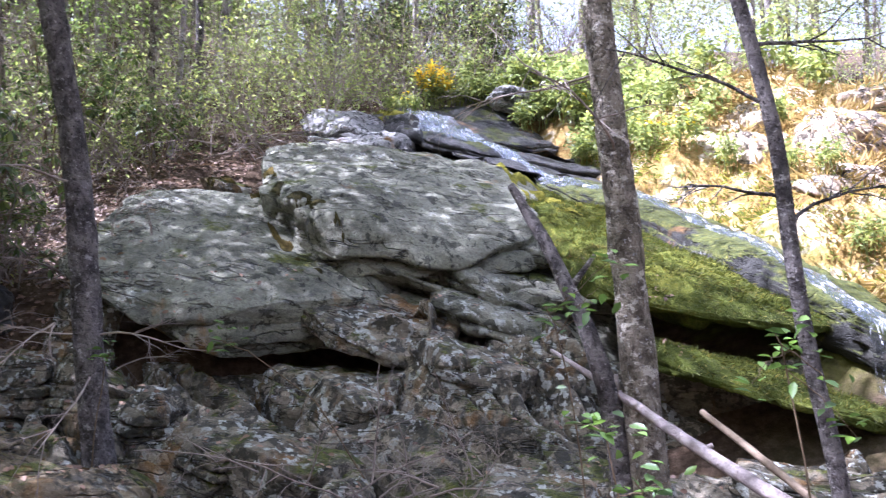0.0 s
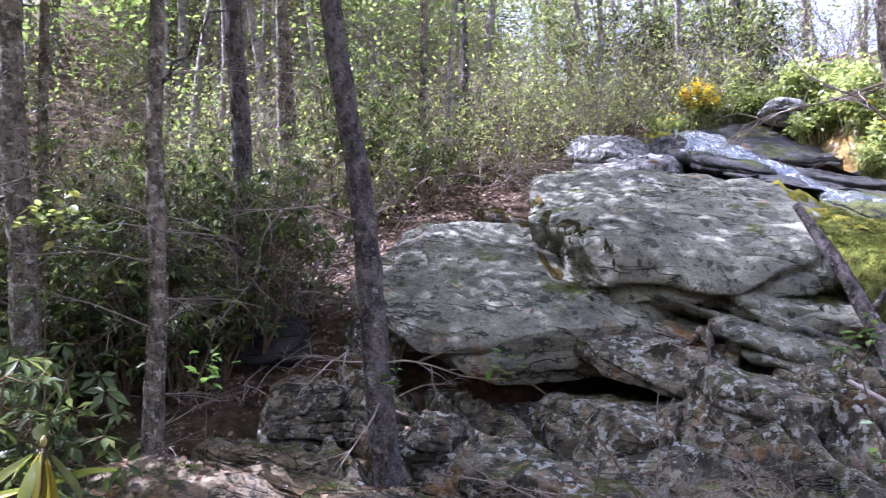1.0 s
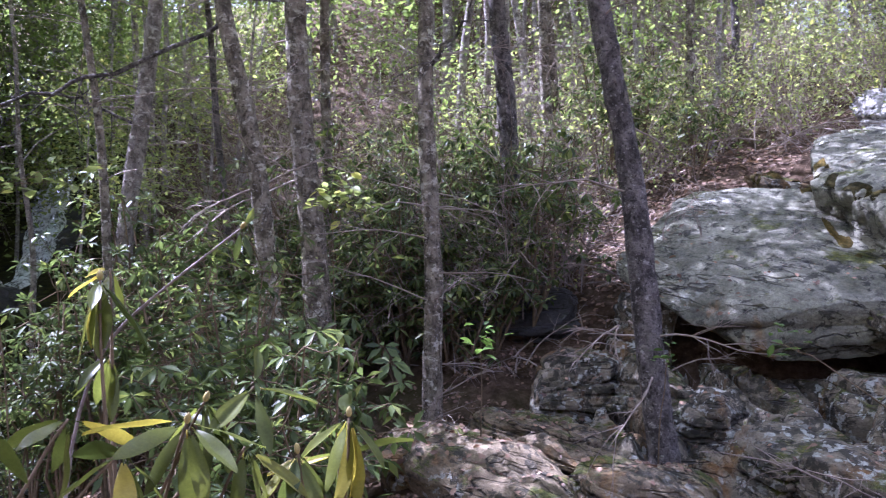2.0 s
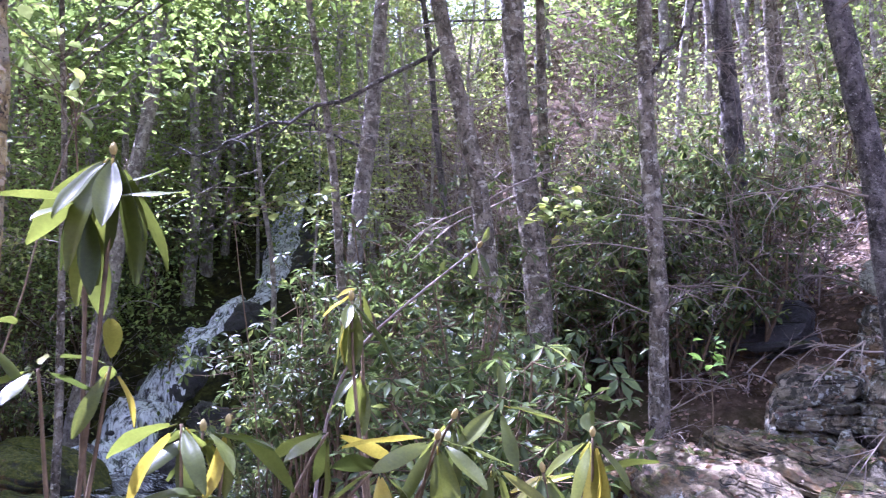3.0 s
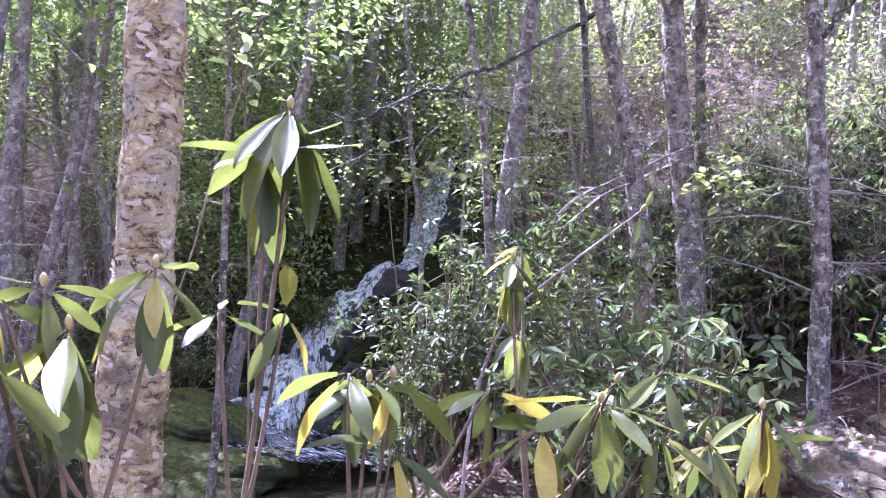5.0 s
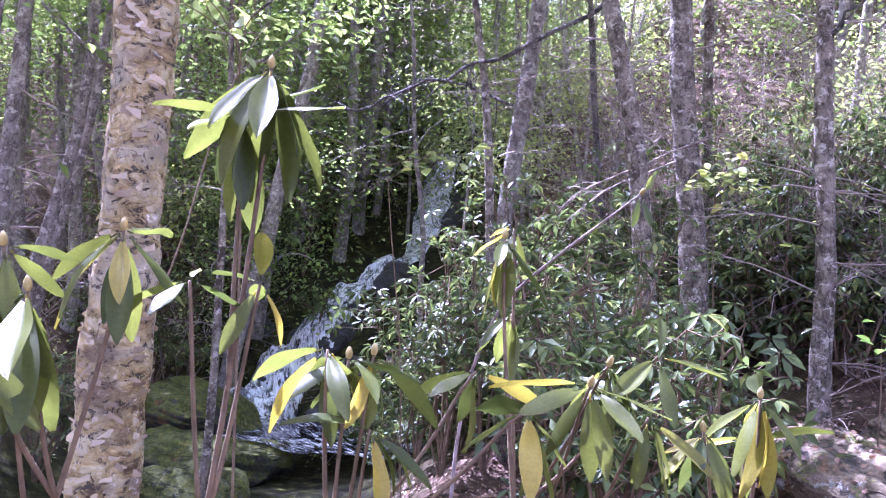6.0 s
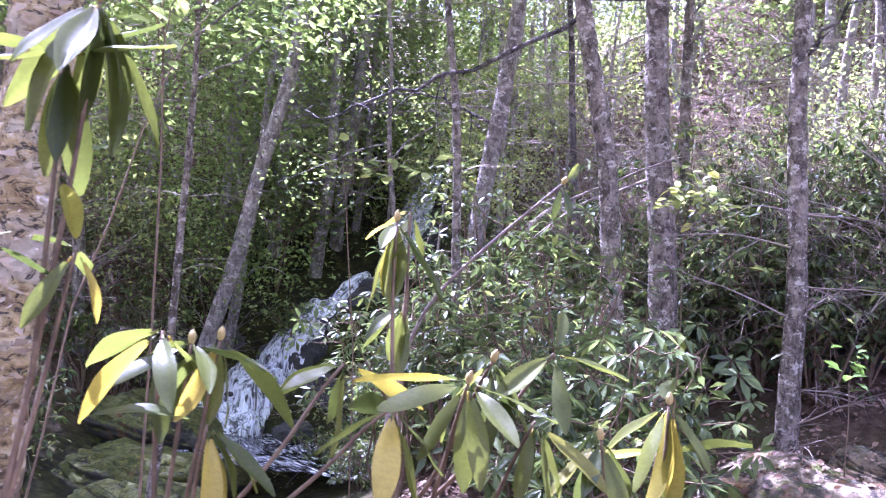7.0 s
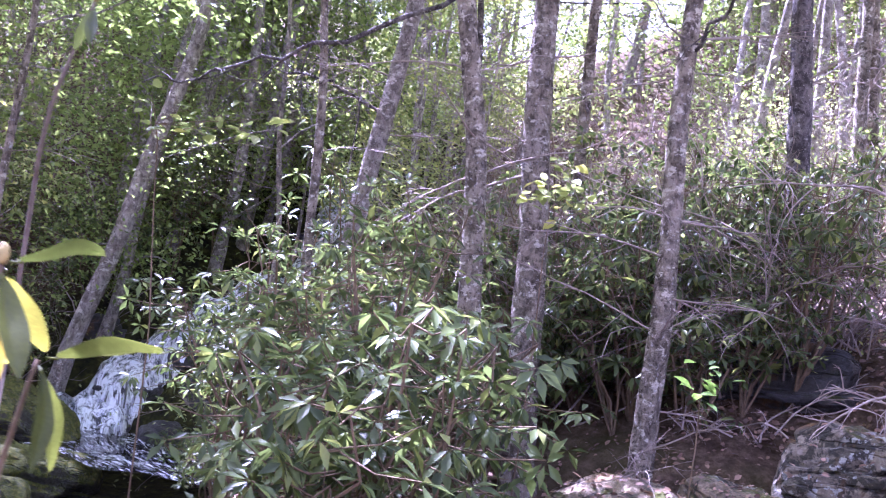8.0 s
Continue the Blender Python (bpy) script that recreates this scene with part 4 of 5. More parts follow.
tree("slender_tree", (-2.53, 7.16, 0.0), (-3.01, 6.98, 4.01), 11, 0.125, M_BARK_GREY, "dark grey tree leaning before the rock slab", 206, 16, 0.9, 8000, 0.45, limb_len=(0.5, 1.5), spread=3.5, leaf=0.12, limb_count=22)
tree("forked_tree", (1.23, 5.46, 0.0), (0.98, 5.51, 3.5), 9, 0.122, M_BARK_PALE, "lichen spotted grey tree with a broken stem", 207, 4, 2.0, 1500, 0.55, spread=2.0)
tree("yellow_birch", (-3.44, 0.88, -0.1), (-3.43, 0.94, 2.77), 13, 0.118, M_BARK_BIRCH, "yellow birch with curling papery bark", 208, 0, 3, 5000, 0.5, 0.015, 3.0, rings=420, sides=32, knobs=0.16)
tree("forest_tree", (-5.2, 9.7, 1.9), (-5.4, 9.61, 5.42), 11, 0.13, M_BARK_GREY, "dark forest tree on the leafy slope", 211, 8, 1.0, 3800, 0.45, spread=2.8, leaf=0.13, limb_count=20)
tree("pale_tree", (-5.7, 11.7, 3.3), (-5.8, 11.65, 5.75), 10, 0.08, M_BARK_PALE, "pale slim tree on the leafy slope", 212, 6, 1.2, 2500, 0.5, spread=2.0, leaf=0.12)
tree("pale_tree", (-4.25, 13.34, 4.0), (-4.22, 13.34, 5.99), 9, 0.07, M_BARK_PALE, "pale slim tree above the rocks", 213, 6, 1.0, 800, 0.5, spread=1.8)
tree("leaning_tree", (-9.2, 1.4, -0.6), (-9.04, 1.6, 4.0), 9, 0.1, M_BARK_FAR, "leaning tree on the far bank", 214, 6, 1.5, 2500, 0.5, spread=2.0)
tree("pale_tree", (-8.53, 3.3, -0.7), (-8.53, 3.29, 3.42), 8, 0.045, M_BARK_PALE, "thin pale tree beside the pool", 215, 6, 1.2, 3500, 0.5, spread=2.0, leaf=0.12)
tree("forest_tree", (-4.1, 15.47, 5.0), (-4.16, 15.45, 6.73), 10, 0.075, M_BARK_GREY, "slim tree in the sunny wood", 216, 8, 1.4, 1000, 0.5, spread=2.0)

tree("pale_tree", (-7.64, 9.17, 1.4), (-7.09, 8.3, 5.38), 10, 0.075, M_BARK_PALE, "pale slim tree behind the blotched one", 217, 8, 1.2, 2800, 0.5, spread=2.4, leaf=0.13)
tree("slender_tree", (-9.79, 9.68, 0.8), (-9.09, 8.34, 5.94), 10, 0.06, M_BARK_GREY, "thin dark tree in the thicket", 218, 8, 1.2, 3000, 0.5, spread=2.4, leaf=0.13)
tree("leaning_tree", (-10.5, 1.79, -0.8), (-9.51, 2.28, 4.39), 9, 0.08, M_BARK_FAR, "bent grey tree on the far bank", 219, 10, 1.0, 5000, 0.5, wander=0.08, spread=2.4, leaf=0.13)
tree("leaning_tree", (-11.0, 1.89, -0.7), (-9.71, 2.55, 4.55), 9, 0.07, M_BARK_FAR, "bent grey tree on the far bank", 220, 8, 1.5, 1200, 0.5, wander=0.06, spread=1.8)
tree("pale_tree", (-5.97, 12.72, 3.2), (-5.88, 11.93, 6.02), 9, 0.075, M_BARK_PALE, "pale forked tree in the sunny thicket", 221, 8, 1.2, 700, 0.5, spread=1.8)
tree("pale_tree", (-4.97, 16.01, 4.85), (-4.76, 15.21, 7.52), 9, 0.07, M_BARK_PALE, "pale slim tree above the rocks", 222, 6, 1.2, 700, 0.5, spread=1.8)
tree("forest_tree", (0.79, 18.49, 5.9), (0.59, 17.94, 7.75), 9, 0.13, M_BARK_GREY, "dark tree behind the head of the cascade", 223, 10, 0.6, 2500, 0.3, spread=2.0, leaf_mat=M_LEAF_FAR)


def long_limb(owner, pts, thick, seed):
    """A long bare limb with side twigs, grown from a standing tree."""
    r = np.random.default_rng(seed)
    q = np.array(pts) - np.array(owner.matrix_basis.translation)
    k = np.linspace(0, len(q) - 1, 16)
    q = np.stack([np.interp(k, np.arange(len(q)), q[:, i]) for i in range(3)], -1)
    q[1:-1] += r.normal(0, 0.03, (14, 3))
    b = Build()
    b.tube(q, np.linspace(thick, thick * 0.3, 16), 6, 0.1, seed)
    for j in range(3, 15, 2):
        dead_limb(b, q[j], q[j] - q[j - 1] + r.normal(0, 0.12, 3), r.uniform(0.4, 0.9), thick * 0.4, r, 4, 0.2, 0)
    part("branch", b.mesh("branch", M_BARK_GREY), owner)


long_limb(bpy.data.objects["leaning_tree"], ((-6.33, 6.03, 4.35), (-7.33, 5.31, 3.75), (-7.94, 4.81, 3.48), (-8.44, 4.25, 3.27)), 0.024, 231)
long_limb(bpy.data.objects["forest_tree.001"], ((-8.7, 7.0, 3.8), (-9.2, 6.35, 4.1), (-9.6, 5.5, 3.9)), 0.022, 232)
long_limb(bpy.data.objects["slender_tree"], ((-4.85, 7.14, 3.9), (-4.3, 6.9, 4.2), (-3.6, 6.7, 4.7)), 0.018, 233)


def curved_tree():
    """The thin bowed sapling by the stream."""
    r = np.random.default_rng(209)
    ob = thing("bowed_sapling", Matrix.Translation((1.98, 4.6, 0.0)), "thin dark bowed sapling by the stream", "tree")
    z = np.linspace(-0.2, 6, 40)
    x = np.interp(z, [-0.2, 0.8, 1.6, 2.5, 3.3, 4.2, 6], [0.05, -0.05, -0.17, -0.31, -0.47, -0.62, -0.7])
    pts = np.stack([x + 0.02 * np.sin(z * 3), 0.1 * z * 0.3, z], -1)
    b = Build()
    b.tube(pts, np.linspace(0.05, 0.03, 40), 10, 0.1, 3)
    part("trunk", b.mesh("trunk", M_BARK_GREY), ob)
    for h, way, ln in ((2.2, (-1, 0.2, 0.55), 0.5), (2.0, (0.9, 0.4, 0.9), 0.8), (2.6, (-1, 0.3, 0.3), 0.9), (3.0, (1, 0.3, 0.2), 0.9)):
        b = Build()
        dead_limb(b, pts[int(np.argmin(abs(z - h)))], way, ln, 0.012, r, 6)
        part("branch", b.mesh("branch", M_BARK_GREY), ob)
    b = Build()
    leaf_cloud(b, pts[28:], 0.35, 500, 0.08, r)
    tagged(part("crown", b.mesh("crown", M_LEAF_BRIGHT), ob), kind="stuff")


curved_tree()


# ---- shrubs and woods: a few kinds, each built once and then set out ----
def rosette_mats(at, axis, r, count, size, droop, vary=0.36):
    """Leaf matrices of one whorl: long leaves round a shoot."""
    axis = np.asarray(axis, float) / np.linalg.norm(axis)
    ref = np.array([1.0, 0.2, 0.1])
    u = np.cross(axis, ref)
    u /= np.linalg.norm(u)
    w = np.cross(axis, u)
    a = np.arange(count) * 2.4 + r.uniform(0, 6) + r.normal(0, 0.3, count)
    el = droop + r.normal(0, vary, count)
    out = u[None] * np.cos(a)[:, None] + w[None] * np.sin(a)[:, None]
    way = out * np.cos(el)[:, None] + np.array([0, 0, -1.0])[None] * np.sin(el)[:, None] + axis[None] * 0.15
    s = size * r.uniform(0.75, 1.15, count)
    return aim_mats(np.asarray(at)[None] + way * 0.015, way, np.tile(axis + (0, 0, 0.01), (count, 1)), s, s * 0.36)


LEAF_M = np.array([(0, 0, 0), (-0.5, 0.5, 0.05), (0, 0.52, -0.05), (0.5, 0.5, 0.05), (0, 1, -0.12)])
LEAF_MF = [(0, 2, 1), (0, 3, 2), (1, 2, 4), (2, 3, 4)]


def shrub(name, seed, tall, wide, whorls, label, size=0.13, mat=None, stems=6):
    r = np.random.default_rng(seed)
    ob = thing(name, Matrix(), label, "shrub", "thicket shrubs")
    lf = Build()
    ends = []
    for i in range(stems):
        b = Build()
        a = r.uniform(0, 2 * np.pi)
        out = wide * math.sqrt(r.uniform(0.02, 1)) * 0.8
        q = np.array([(0, 0, -0.2), (0, 0, 0)] + [(math.cos(a) * out * t ** 1.3, math.sin(a) * out * t ** 1.3, tall * r.uniform(0.7, 1) * t) for t in (0.3, 0.6, 0.85, 1.0)])
        q[2:] += r.normal(0, 0.05, (4, 3))
        b.tube(q, np.linspace(0.018, 0.005, 6), 5, cap=False)
        for k in range(whorls // stems):
            t = r.uniform(0.35, 1)
            p = q[2] * (1 - t) + q[5] * t if t < 0.9 else q[5]
            e = p + r.normal(0, 1, 3) * (0.28 * wide, 0.28 * wide, 0.14)
            e[2] = max(e[2], 0.12)
            b.tube(np.array([p, (p + e) / 2 + (0, 0, -0.03), e]), (0.005, 0.004, 0.003), 3, cap=False)
            ends.append(e)
        part("stem", b.mesh("stem", M_STEM), ob)
    for e in ends:
        lf.stamp(LEAF_M, LEAF_MF, rosette_mats(e, r.normal(0, 0.35, 3) + (0, 0, 1), r, r.integers(6, 10), size, r.uniform(0.1, 0.9)))
    tagged(part("foliage", lf.mesh("foliage", mat or M_LEAF_FAR), ob), kind="stuff")
    return ob


def bare_bush(name, seed, tall, label, stems=9, leaves=120, mat=None):
    r = np.random.default_rng(seed)
    ob = thing(name, Matrix(), label, "shrub", "thicket shrubs")
    tips = []
    for i in range(stems):
        b = Build()
        a = r.uniform(0, 2 * np.pi)
        q = limb_points((0.15 * math.cos(a), 0.15 * math.sin(a), -0.1), (math.cos(a) * 0.5, math.sin(a) * 0.5, 1), tall * r.uniform(0.6, 1.1), r, 9, 0.85)
        b.tube(q, np.linspace(0.012, 0.003, 9), 3, cap=False)
        for k in range(5):
            j = r.integers(2, 8)
            dead_limb(b, q[j], q[j] - q[j - 1] + r.normal(0, 0.12, 3), tall * r.uniform(0.2, 0.45), 0.005, r, 2, 0.1, 0)
            tips.append(q[j])
        tips.append(q[-1])
        part("stem", b.mesh("stem", M_TWIG), ob)
    lf = Build()
    leaf_cloud(lf, tips, 0.2, leaves, 0.064, r, 0.46)
    tagged(part("foliage", lf.mesh("foliage", mat or M_LEAF_BRIGHT), ob), kind="stuff")
    return ob


def far_tree(name, seed, tall, radius, label, low=0.25, count=2600, mat=None, leaf=0.11, spread=1.6, branches=5, limbs=7):
    return tree(name, (0, 0, 0), (np.sin(seed) * 0.3, np.cos(seed * 2) * 0.3, 4.0), tall, radius, M_BARK_FAR, label, seed, branches, 1.0, count, low, 0.06, spread, leaf, (0.6, 1.6), 1.3, mat, limbs, 0.26, 40, 10, 0)


KINDS = {
    "rhodo": [shrub("rhododendron_bush", 300 + i, 1.5 + 0.35 * i, 0.75, 102, "dark green rhododendron bush on the forest floor", 0.112) for i in range(3)],
    "low": [shrub("rhododendron_bush", 310 + i, 0.8, 0.6, 63, "low rhododendron bush on the slope", 0.12) for i in range(2)],
    "bare": [bare_bush("twiggy_bush", 320 + i, 2.4, "bare twiggy bush with few leaves", 9, 130) for i in range(3)],
    "leafy": [bare_bush("leafy_bush", 330 + i, 2.0, "sunlit leafy bush of thin stems", 7, 800, M_LEAF_BRIGHT) for i in range(2)],
    "tree": [far_tree("woodland_tree", 340 + i, 14 + 1.2 * i, 0.1 + 0.02 * i, "tall grey woodland tree in leaf", 0.25, 3200, None, 0.12, 2.0) for i in range(4)],
    "hill": [far_tree("hillside_tree", 360 + i, 9 + 2 * i, 0.11, "hillside tree with leaves down to the ground", 0.06, 5200, None, 0.11, 2.3, 2, 7) for i in range(3)],
    "glade": [far_tree("sunlit_tree", 390 + i, 8.5 + i, 0.06, "pale green tree at the edge of the glade, leaf colour raised as if sunlit", 0.04, 4200, M_LEAF_SUN_TONED, 0.12, 2.3, 2, 7) for i in range(2)],
    "pole": [far_tree("pole_tree", 380 + i, 9 + 2 * i, 0.045 + 0.012 * i, "thin pale woodland tree with sparse leaves", 0.1, 1000, None, 0.085, 1.3, 2, 5) for i in range(3)],
    "sapling": [far_tree("woodland_sapling", 350 + i, 6, 0.04, "thin woodland sapling in leaf", 0.2, 1500, M_LEAF_BRIGHT, 0.09, 1.0) for i in range(2)],
}
USED = set()


def set_out(kind, x, y, r, scale=None):
    ob = KINDS[kind][int(r.integers(0, len(KINDS[kind])))]
    s = scale or r.uniform(0.8, 1.25)
    m = pose(x, y, drop(x, y)[0] - 0.05, r.normal(0, 3), r.normal(0, 3), r.uniform(0, 360)) @ Matrix.Scale(s, 4)
    if ob.name in USED:
        ob = copy_thing(ob, m)
        ob.scale = (s, s, s)
    else:
        USED.add(ob.name)
        ob.matrix_basis = m
    return ob


def polar(az, dist):
    a = radians(az)
    return math.sin(a) * dist, math.cos(a) * dist


r = np.random.default_rng(77)
# kind, compass range, distance range, count
BELTS = (
    ("rhodo", -57, -43, 4.8, 8.0, 13), ("rhodo", -50, -42, 8.8, 12.5, 10), ("low", -60, -50, 9.0, 13.5, 9), ("rhodo", -42, -27, 9.7, 12.5, 20), ("bare", -44, -26, 9.6, 12.0, 14), ("rhodo", -36, -16, 12.8, 15.0, 6), ("low", -50, -30, 9.6, 11.0, 8),
    ("low", -57, -46, 3.6, 5.0, 6), ("rhodo", -100, -70, 5.5, 12.0, 16), ("low", -90, -72, 4.5, 7.0, 6), ("rhodo", -72, -60, 12.0, 17.0, 12),
    ("bare", -48, -10, 12.5, 18.0, 26), ("leafy", -48, -14, 12.5, 16.0, 10), ("bare", -85, -60, 11.0, 18.0, 10), ("bare", -14, 34, 16.5, 22.0, 18), ("bare", -40, -12, 16.0, 22.0, 10), ("bare", -46, -24, 10.5, 13.5, 9), ("rhodo", -46, -26, 10.0, 12.5, 6), ("bare", -8, 0, 15.2, 17.0, 6),
    ("leafy", -34, 6, 14.0, 20.0, 44), ("leafy", 12, 34, 15.0, 24.0, 18), ("leafy", -85, -46, 12.0, 24.0, 24),
    ("tree", -100, -48, 18.0, 36.0, 15), ("tree", -48, 36, 21.0, 38.0, 9), ("tree", -100, -60, 11.5, 18.0, 8),
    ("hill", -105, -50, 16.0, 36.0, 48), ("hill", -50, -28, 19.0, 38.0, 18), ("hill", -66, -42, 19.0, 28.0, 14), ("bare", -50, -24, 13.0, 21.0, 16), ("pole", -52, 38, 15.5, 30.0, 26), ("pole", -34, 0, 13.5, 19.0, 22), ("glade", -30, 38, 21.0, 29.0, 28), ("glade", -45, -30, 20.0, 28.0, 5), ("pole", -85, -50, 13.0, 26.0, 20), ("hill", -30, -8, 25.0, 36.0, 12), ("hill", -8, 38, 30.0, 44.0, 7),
    ("sapling", -60, -44, 14.0, 20.0, 7), ("sapling", -100, -50, 14.0, 26.0, 18), ("sapling", -50, 36, 15.0, 28.0, 12),
)
for kind, a0, a1, d0, d1, count in BELTS:
    for _ in range(count):
        az, dist = r.uniform(a0, a1), math.sqrt(r.uniform(d0 * d0, d1 * d1))
        x, y = polar(az, dist)
        if -3.6 < x < 5.5 and 6 < y < (16.3 if x > 0.3 else 14.9 if x > -1.8 else 12.0):
            continue  # keep the rock and stream clear
        if -74 < az < -60 and dist < 15.5 or -74 < az and math.degrees(math.atan2(x + 0.39, y - 1.48)) < -62 and dist < 14:
            continue  # the view to the far waterfall stays open
        if abs((x + 9 + y - 3.5) * 0.7071 + 0.6) < 1.3 and (y - x) < 26:
            continue
        set_out(kind, x, y, r)

# thickets that hang over the far stream
for az, dist, kind in ((-62.5, 16.4, "low"), (-61.5, 19.2, "rhodo"), (-63.5, 18.0, "rhodo"), (-65.5, 17.6, "rhodo"), (-67.2, 16.9, "rhodo"), (-68.8, 17.6, "rhodo"), (-70.4, 16.2, "rhodo"), (-71.8, 17.2, "rhodo"), (-69.6, 15.0, "low"), (-66.4, 19.4, "rhodo"), (-63.0, 20.5, "rhodo"), (-57.8, 14.6, "low"), (-58.6, 13.4, "low"), (-60.0, 14.2, "low"), (-56.2, 15.2, "low"), (-54.2, 16.0, "low"), (-51.4, 16.6, "rhodo"), (-51.8, 19.0, "rhodo"), (-73.6, 15.4, "rhodo"), (-75.0, 17.0, "rhodo"), (-55.0, 24.5, "rhodo"), (-57.5, 25.0, "rhodo"), (-53.0, 23.5, "rhodo"), (-59.5, 23.0, "rhodo"), (-56.4, 10.6, "rhodo"), (-55.0, 9.2, "rhodo"), (-54.2, 11.4, "rhodo"), (-52.6, 8.8, "rhodo"), (-52.0, 10.4, "rhodo"), (-50.4, 9.4, "rhodo"), (-57.4, 11.8, "low"), (-49.0, 10.6, "rhodo")):
    set_out(kind, *polar(az, dist), r, 0.8 if kind == "low" else 1.05)

for x, y in ((-1.4, 17.3), (-0.6, 17.8), (0.2, 18.2), (-2.2, 17.5), (-0.9, 18.6), (0.6, 17.6)):
    set_out("rhodo", x, y, r, 1.3)

# unseen trees added behind and beside the path: their crowns shade rocks and shrubs
for x, y, k in ((-6, -3, 0), (-3.5, -6, 1), (-9, -1, 2), (1.5, -4, 3), (5, -2, 1), (-1, -8, 0), (3.5, -7.5, 2), (7.5, -5.5, 3), (8, 0.5, 0), (9.5, 4, 2), (-6.5, -9, 3), (-10, -6, 1), (0.5, -12, 2), (6, -11, 1), (-12, -3.5, 0), (-7.2, -0.3, 3), (-6.7, 0.7, 0), (-9.4, 0.3, 1), (11.5, -2, 3), (12.5, 6.5, 1), (-4, -12.5, 2)):
    ob = KINDS["tree"][k]
    ob = copy_thing(ob, pose(x, y, float(height(x, y)) - 0.1, 0, 0, x * 50))


# ---- near rhododendrons: every leaf a part ----
def near_leaf(seed, bend, curl):
    """A long oval leaf 1 unit long with a sunk midrib, bent along its length."""
    v, f = [], []
    cols, rows = (-1, -0.55, 0, 0.55, 1), 9
    for i in range(rows):
        t = i / (rows - 1)
        w = 0.138 * math.sin(math.pi * min(1, t * 0.93 + 0.05)) ** 0.7 * (0.75 + 0.45 * t if t < 0.6 else 1.02)
        for c in cols:
            wav = 0.012 * math.sin(t * 9 + seed + c)
            v.append((c * w, t, -bend * t * t + curl * abs(c) * w - 0.025 * (c == 0) + wav))
    n = len(cols)
    for i in range(rows - 1):
        for j in range(n - 1):
            a = i * n + j
            f.append((a, a + 1, a + 1 + n, a + n))
    # stalk
    b = Build()
    b.add(v, f)
    b.tube([(0, -0.1, 0.0), (0, 0.02, -0.02)], (0.012, 0.012), 4)
    return b.mesh("leaf", M_LEAF_RHODO)


NEAR_LEAVES = [near_leaf(i, bnd, crl) for i, (bnd, crl) in enumerate(((0.12, 0.25), (0.25, -0.2), (0.05, 0.35), (0.35, 0.1), (0.18, -0.35)))]


def bud_mesh():
    b = Build()
    z = np.linspace(0, 1, 9)
    b.tube(np.stack([z * 0, z * 0, z * 0.025], -1), 0.007 * np.sin(np.pi * (0.15 + 0.83 * z)) ** 0.8 + 0.0005, 8)
    return b.mesh("bud", M_BUD)


BUD = bud_mesh()


def near_shrub(base, shoots, label, seed, path=None, bark=None):
    """shoots: end x, y, z, leaf count, droop, leaf length, bud or none."""
    r = np.random.default_rng(seed)
    ob = thing("rhododendron", Matrix.Translation(base), label, "shrub")
    base = np.array(base)
    main = None
    for x, y, z, count, droop, size, bud in shoots:
        e = np.array([x, y, z]) - base
        low = np.array([e[0] * 0.25, e[1] * 0.25, e[2] * 0.3]) + r.normal(0, 0.03, 3)
        mid = e * (0.8, 0.8, 0.62) + r.normal(0, 0.03, 3)
        pts = [np.array([r.normal(0, 0.03), r.normal(0, 0.03), -0.15]), low, mid, e * (0.98, 0.98, 0.9), e]
        if path and main is None:
            pts = [np.array(p) - base for p in path]
        if main is not None:  # later shoots fork from the first stem
            fork = main[max(2, int(np.argmax(main[:, 2] > e[2] * r.uniform(0.6, 0.76))))]
            pts = [fork, fork * 0.65 + e * 0.35 + (0, 0, -0.04), fork * 0.3 + e * 0.7 + (0, 0, -0.03), e * 0.88 + fork * 0.12, e]
        k = np.linspace(0, 4, 18)
        pts = np.stack([np.interp(k, np.arange(5), np.array(pts)[:, i]) for i in range(3)], -1)
        for _ in range(3):
            pts[1:-1] = (pts[:-2] + 2 * pts[1:-1] + pts[2:]) / 4
        thick = 0.009 if main is None else 0.0055
        main = pts if main is None else main
        b = Build()
        b.tube(pts, np.linspace(thick, 0.003, 18), 6, 0.1, seed)
        part("stem", b.mesh("stem", bark or M_STEM), ob)
        axis = pts[-1] - pts[-3]
        axis = axis / np.linalg.norm(axis) + (0, 0, 0.4)
        if bud:
            q = Vector(axis).to_track_quat("Z", "Y").to_matrix().to_4x4()
            part("bud", BUD, ob, "", Matrix.Translation(e) @ q)
        for m in rosette_mats(e, axis, r, count, size, droop, 0.5):
            m = Matrix(m.tolist())
            loc, rot, sc = m.decompose()
            w = m.col[1].to_3d().length
            spin = Matrix.Rotation(r.normal(0, 0.35), 4, "Y")
            part("leaf", NEAR_LEAVES[int(r.integers(0, 5))], ob, "", Matrix.Translation(loc + m.col[1].to_3d().normalized() * w * 0.1) @ rot.to_matrix().to_4x4() @ spin @ Matrix.Diagonal((w, w, w, 1)))
    return ob


near_shrub((-1.95, 0.55, 0.0), ((-1.85, 0.7, 1.98, 11, 0.85, 0.19, 1), (-1.89, 0.67, 1.89, 8, 1.0, 0.17, 0), (-1.87, 0.58, 1.58, 4, 0.5, 0.1, 0), (-1.86, 0.71, 1.58, 5, 0.5, 0.12, 0)), "tall rhododendron shoot with drooping leaves and buds", 401)
near_shrub((-2.0, 0.2, 0.0), ((-1.91, 0.47, 1.66, 9, 0.65, 0.15, 1), (-1.91, 0.28, 1.62, 7, 0.45, 0.14, 1), (-1.85, 0.31, 1.55, 7, 1.1, 0.19, 1), (-1.88, 0.2, 1.6, 6, 0.8, 0.15, 0), (-1.77, 0.18, 1.5, 6, 1.1, 0.18, 0)), "rhododendron with yellowing drooping leaves", 402)
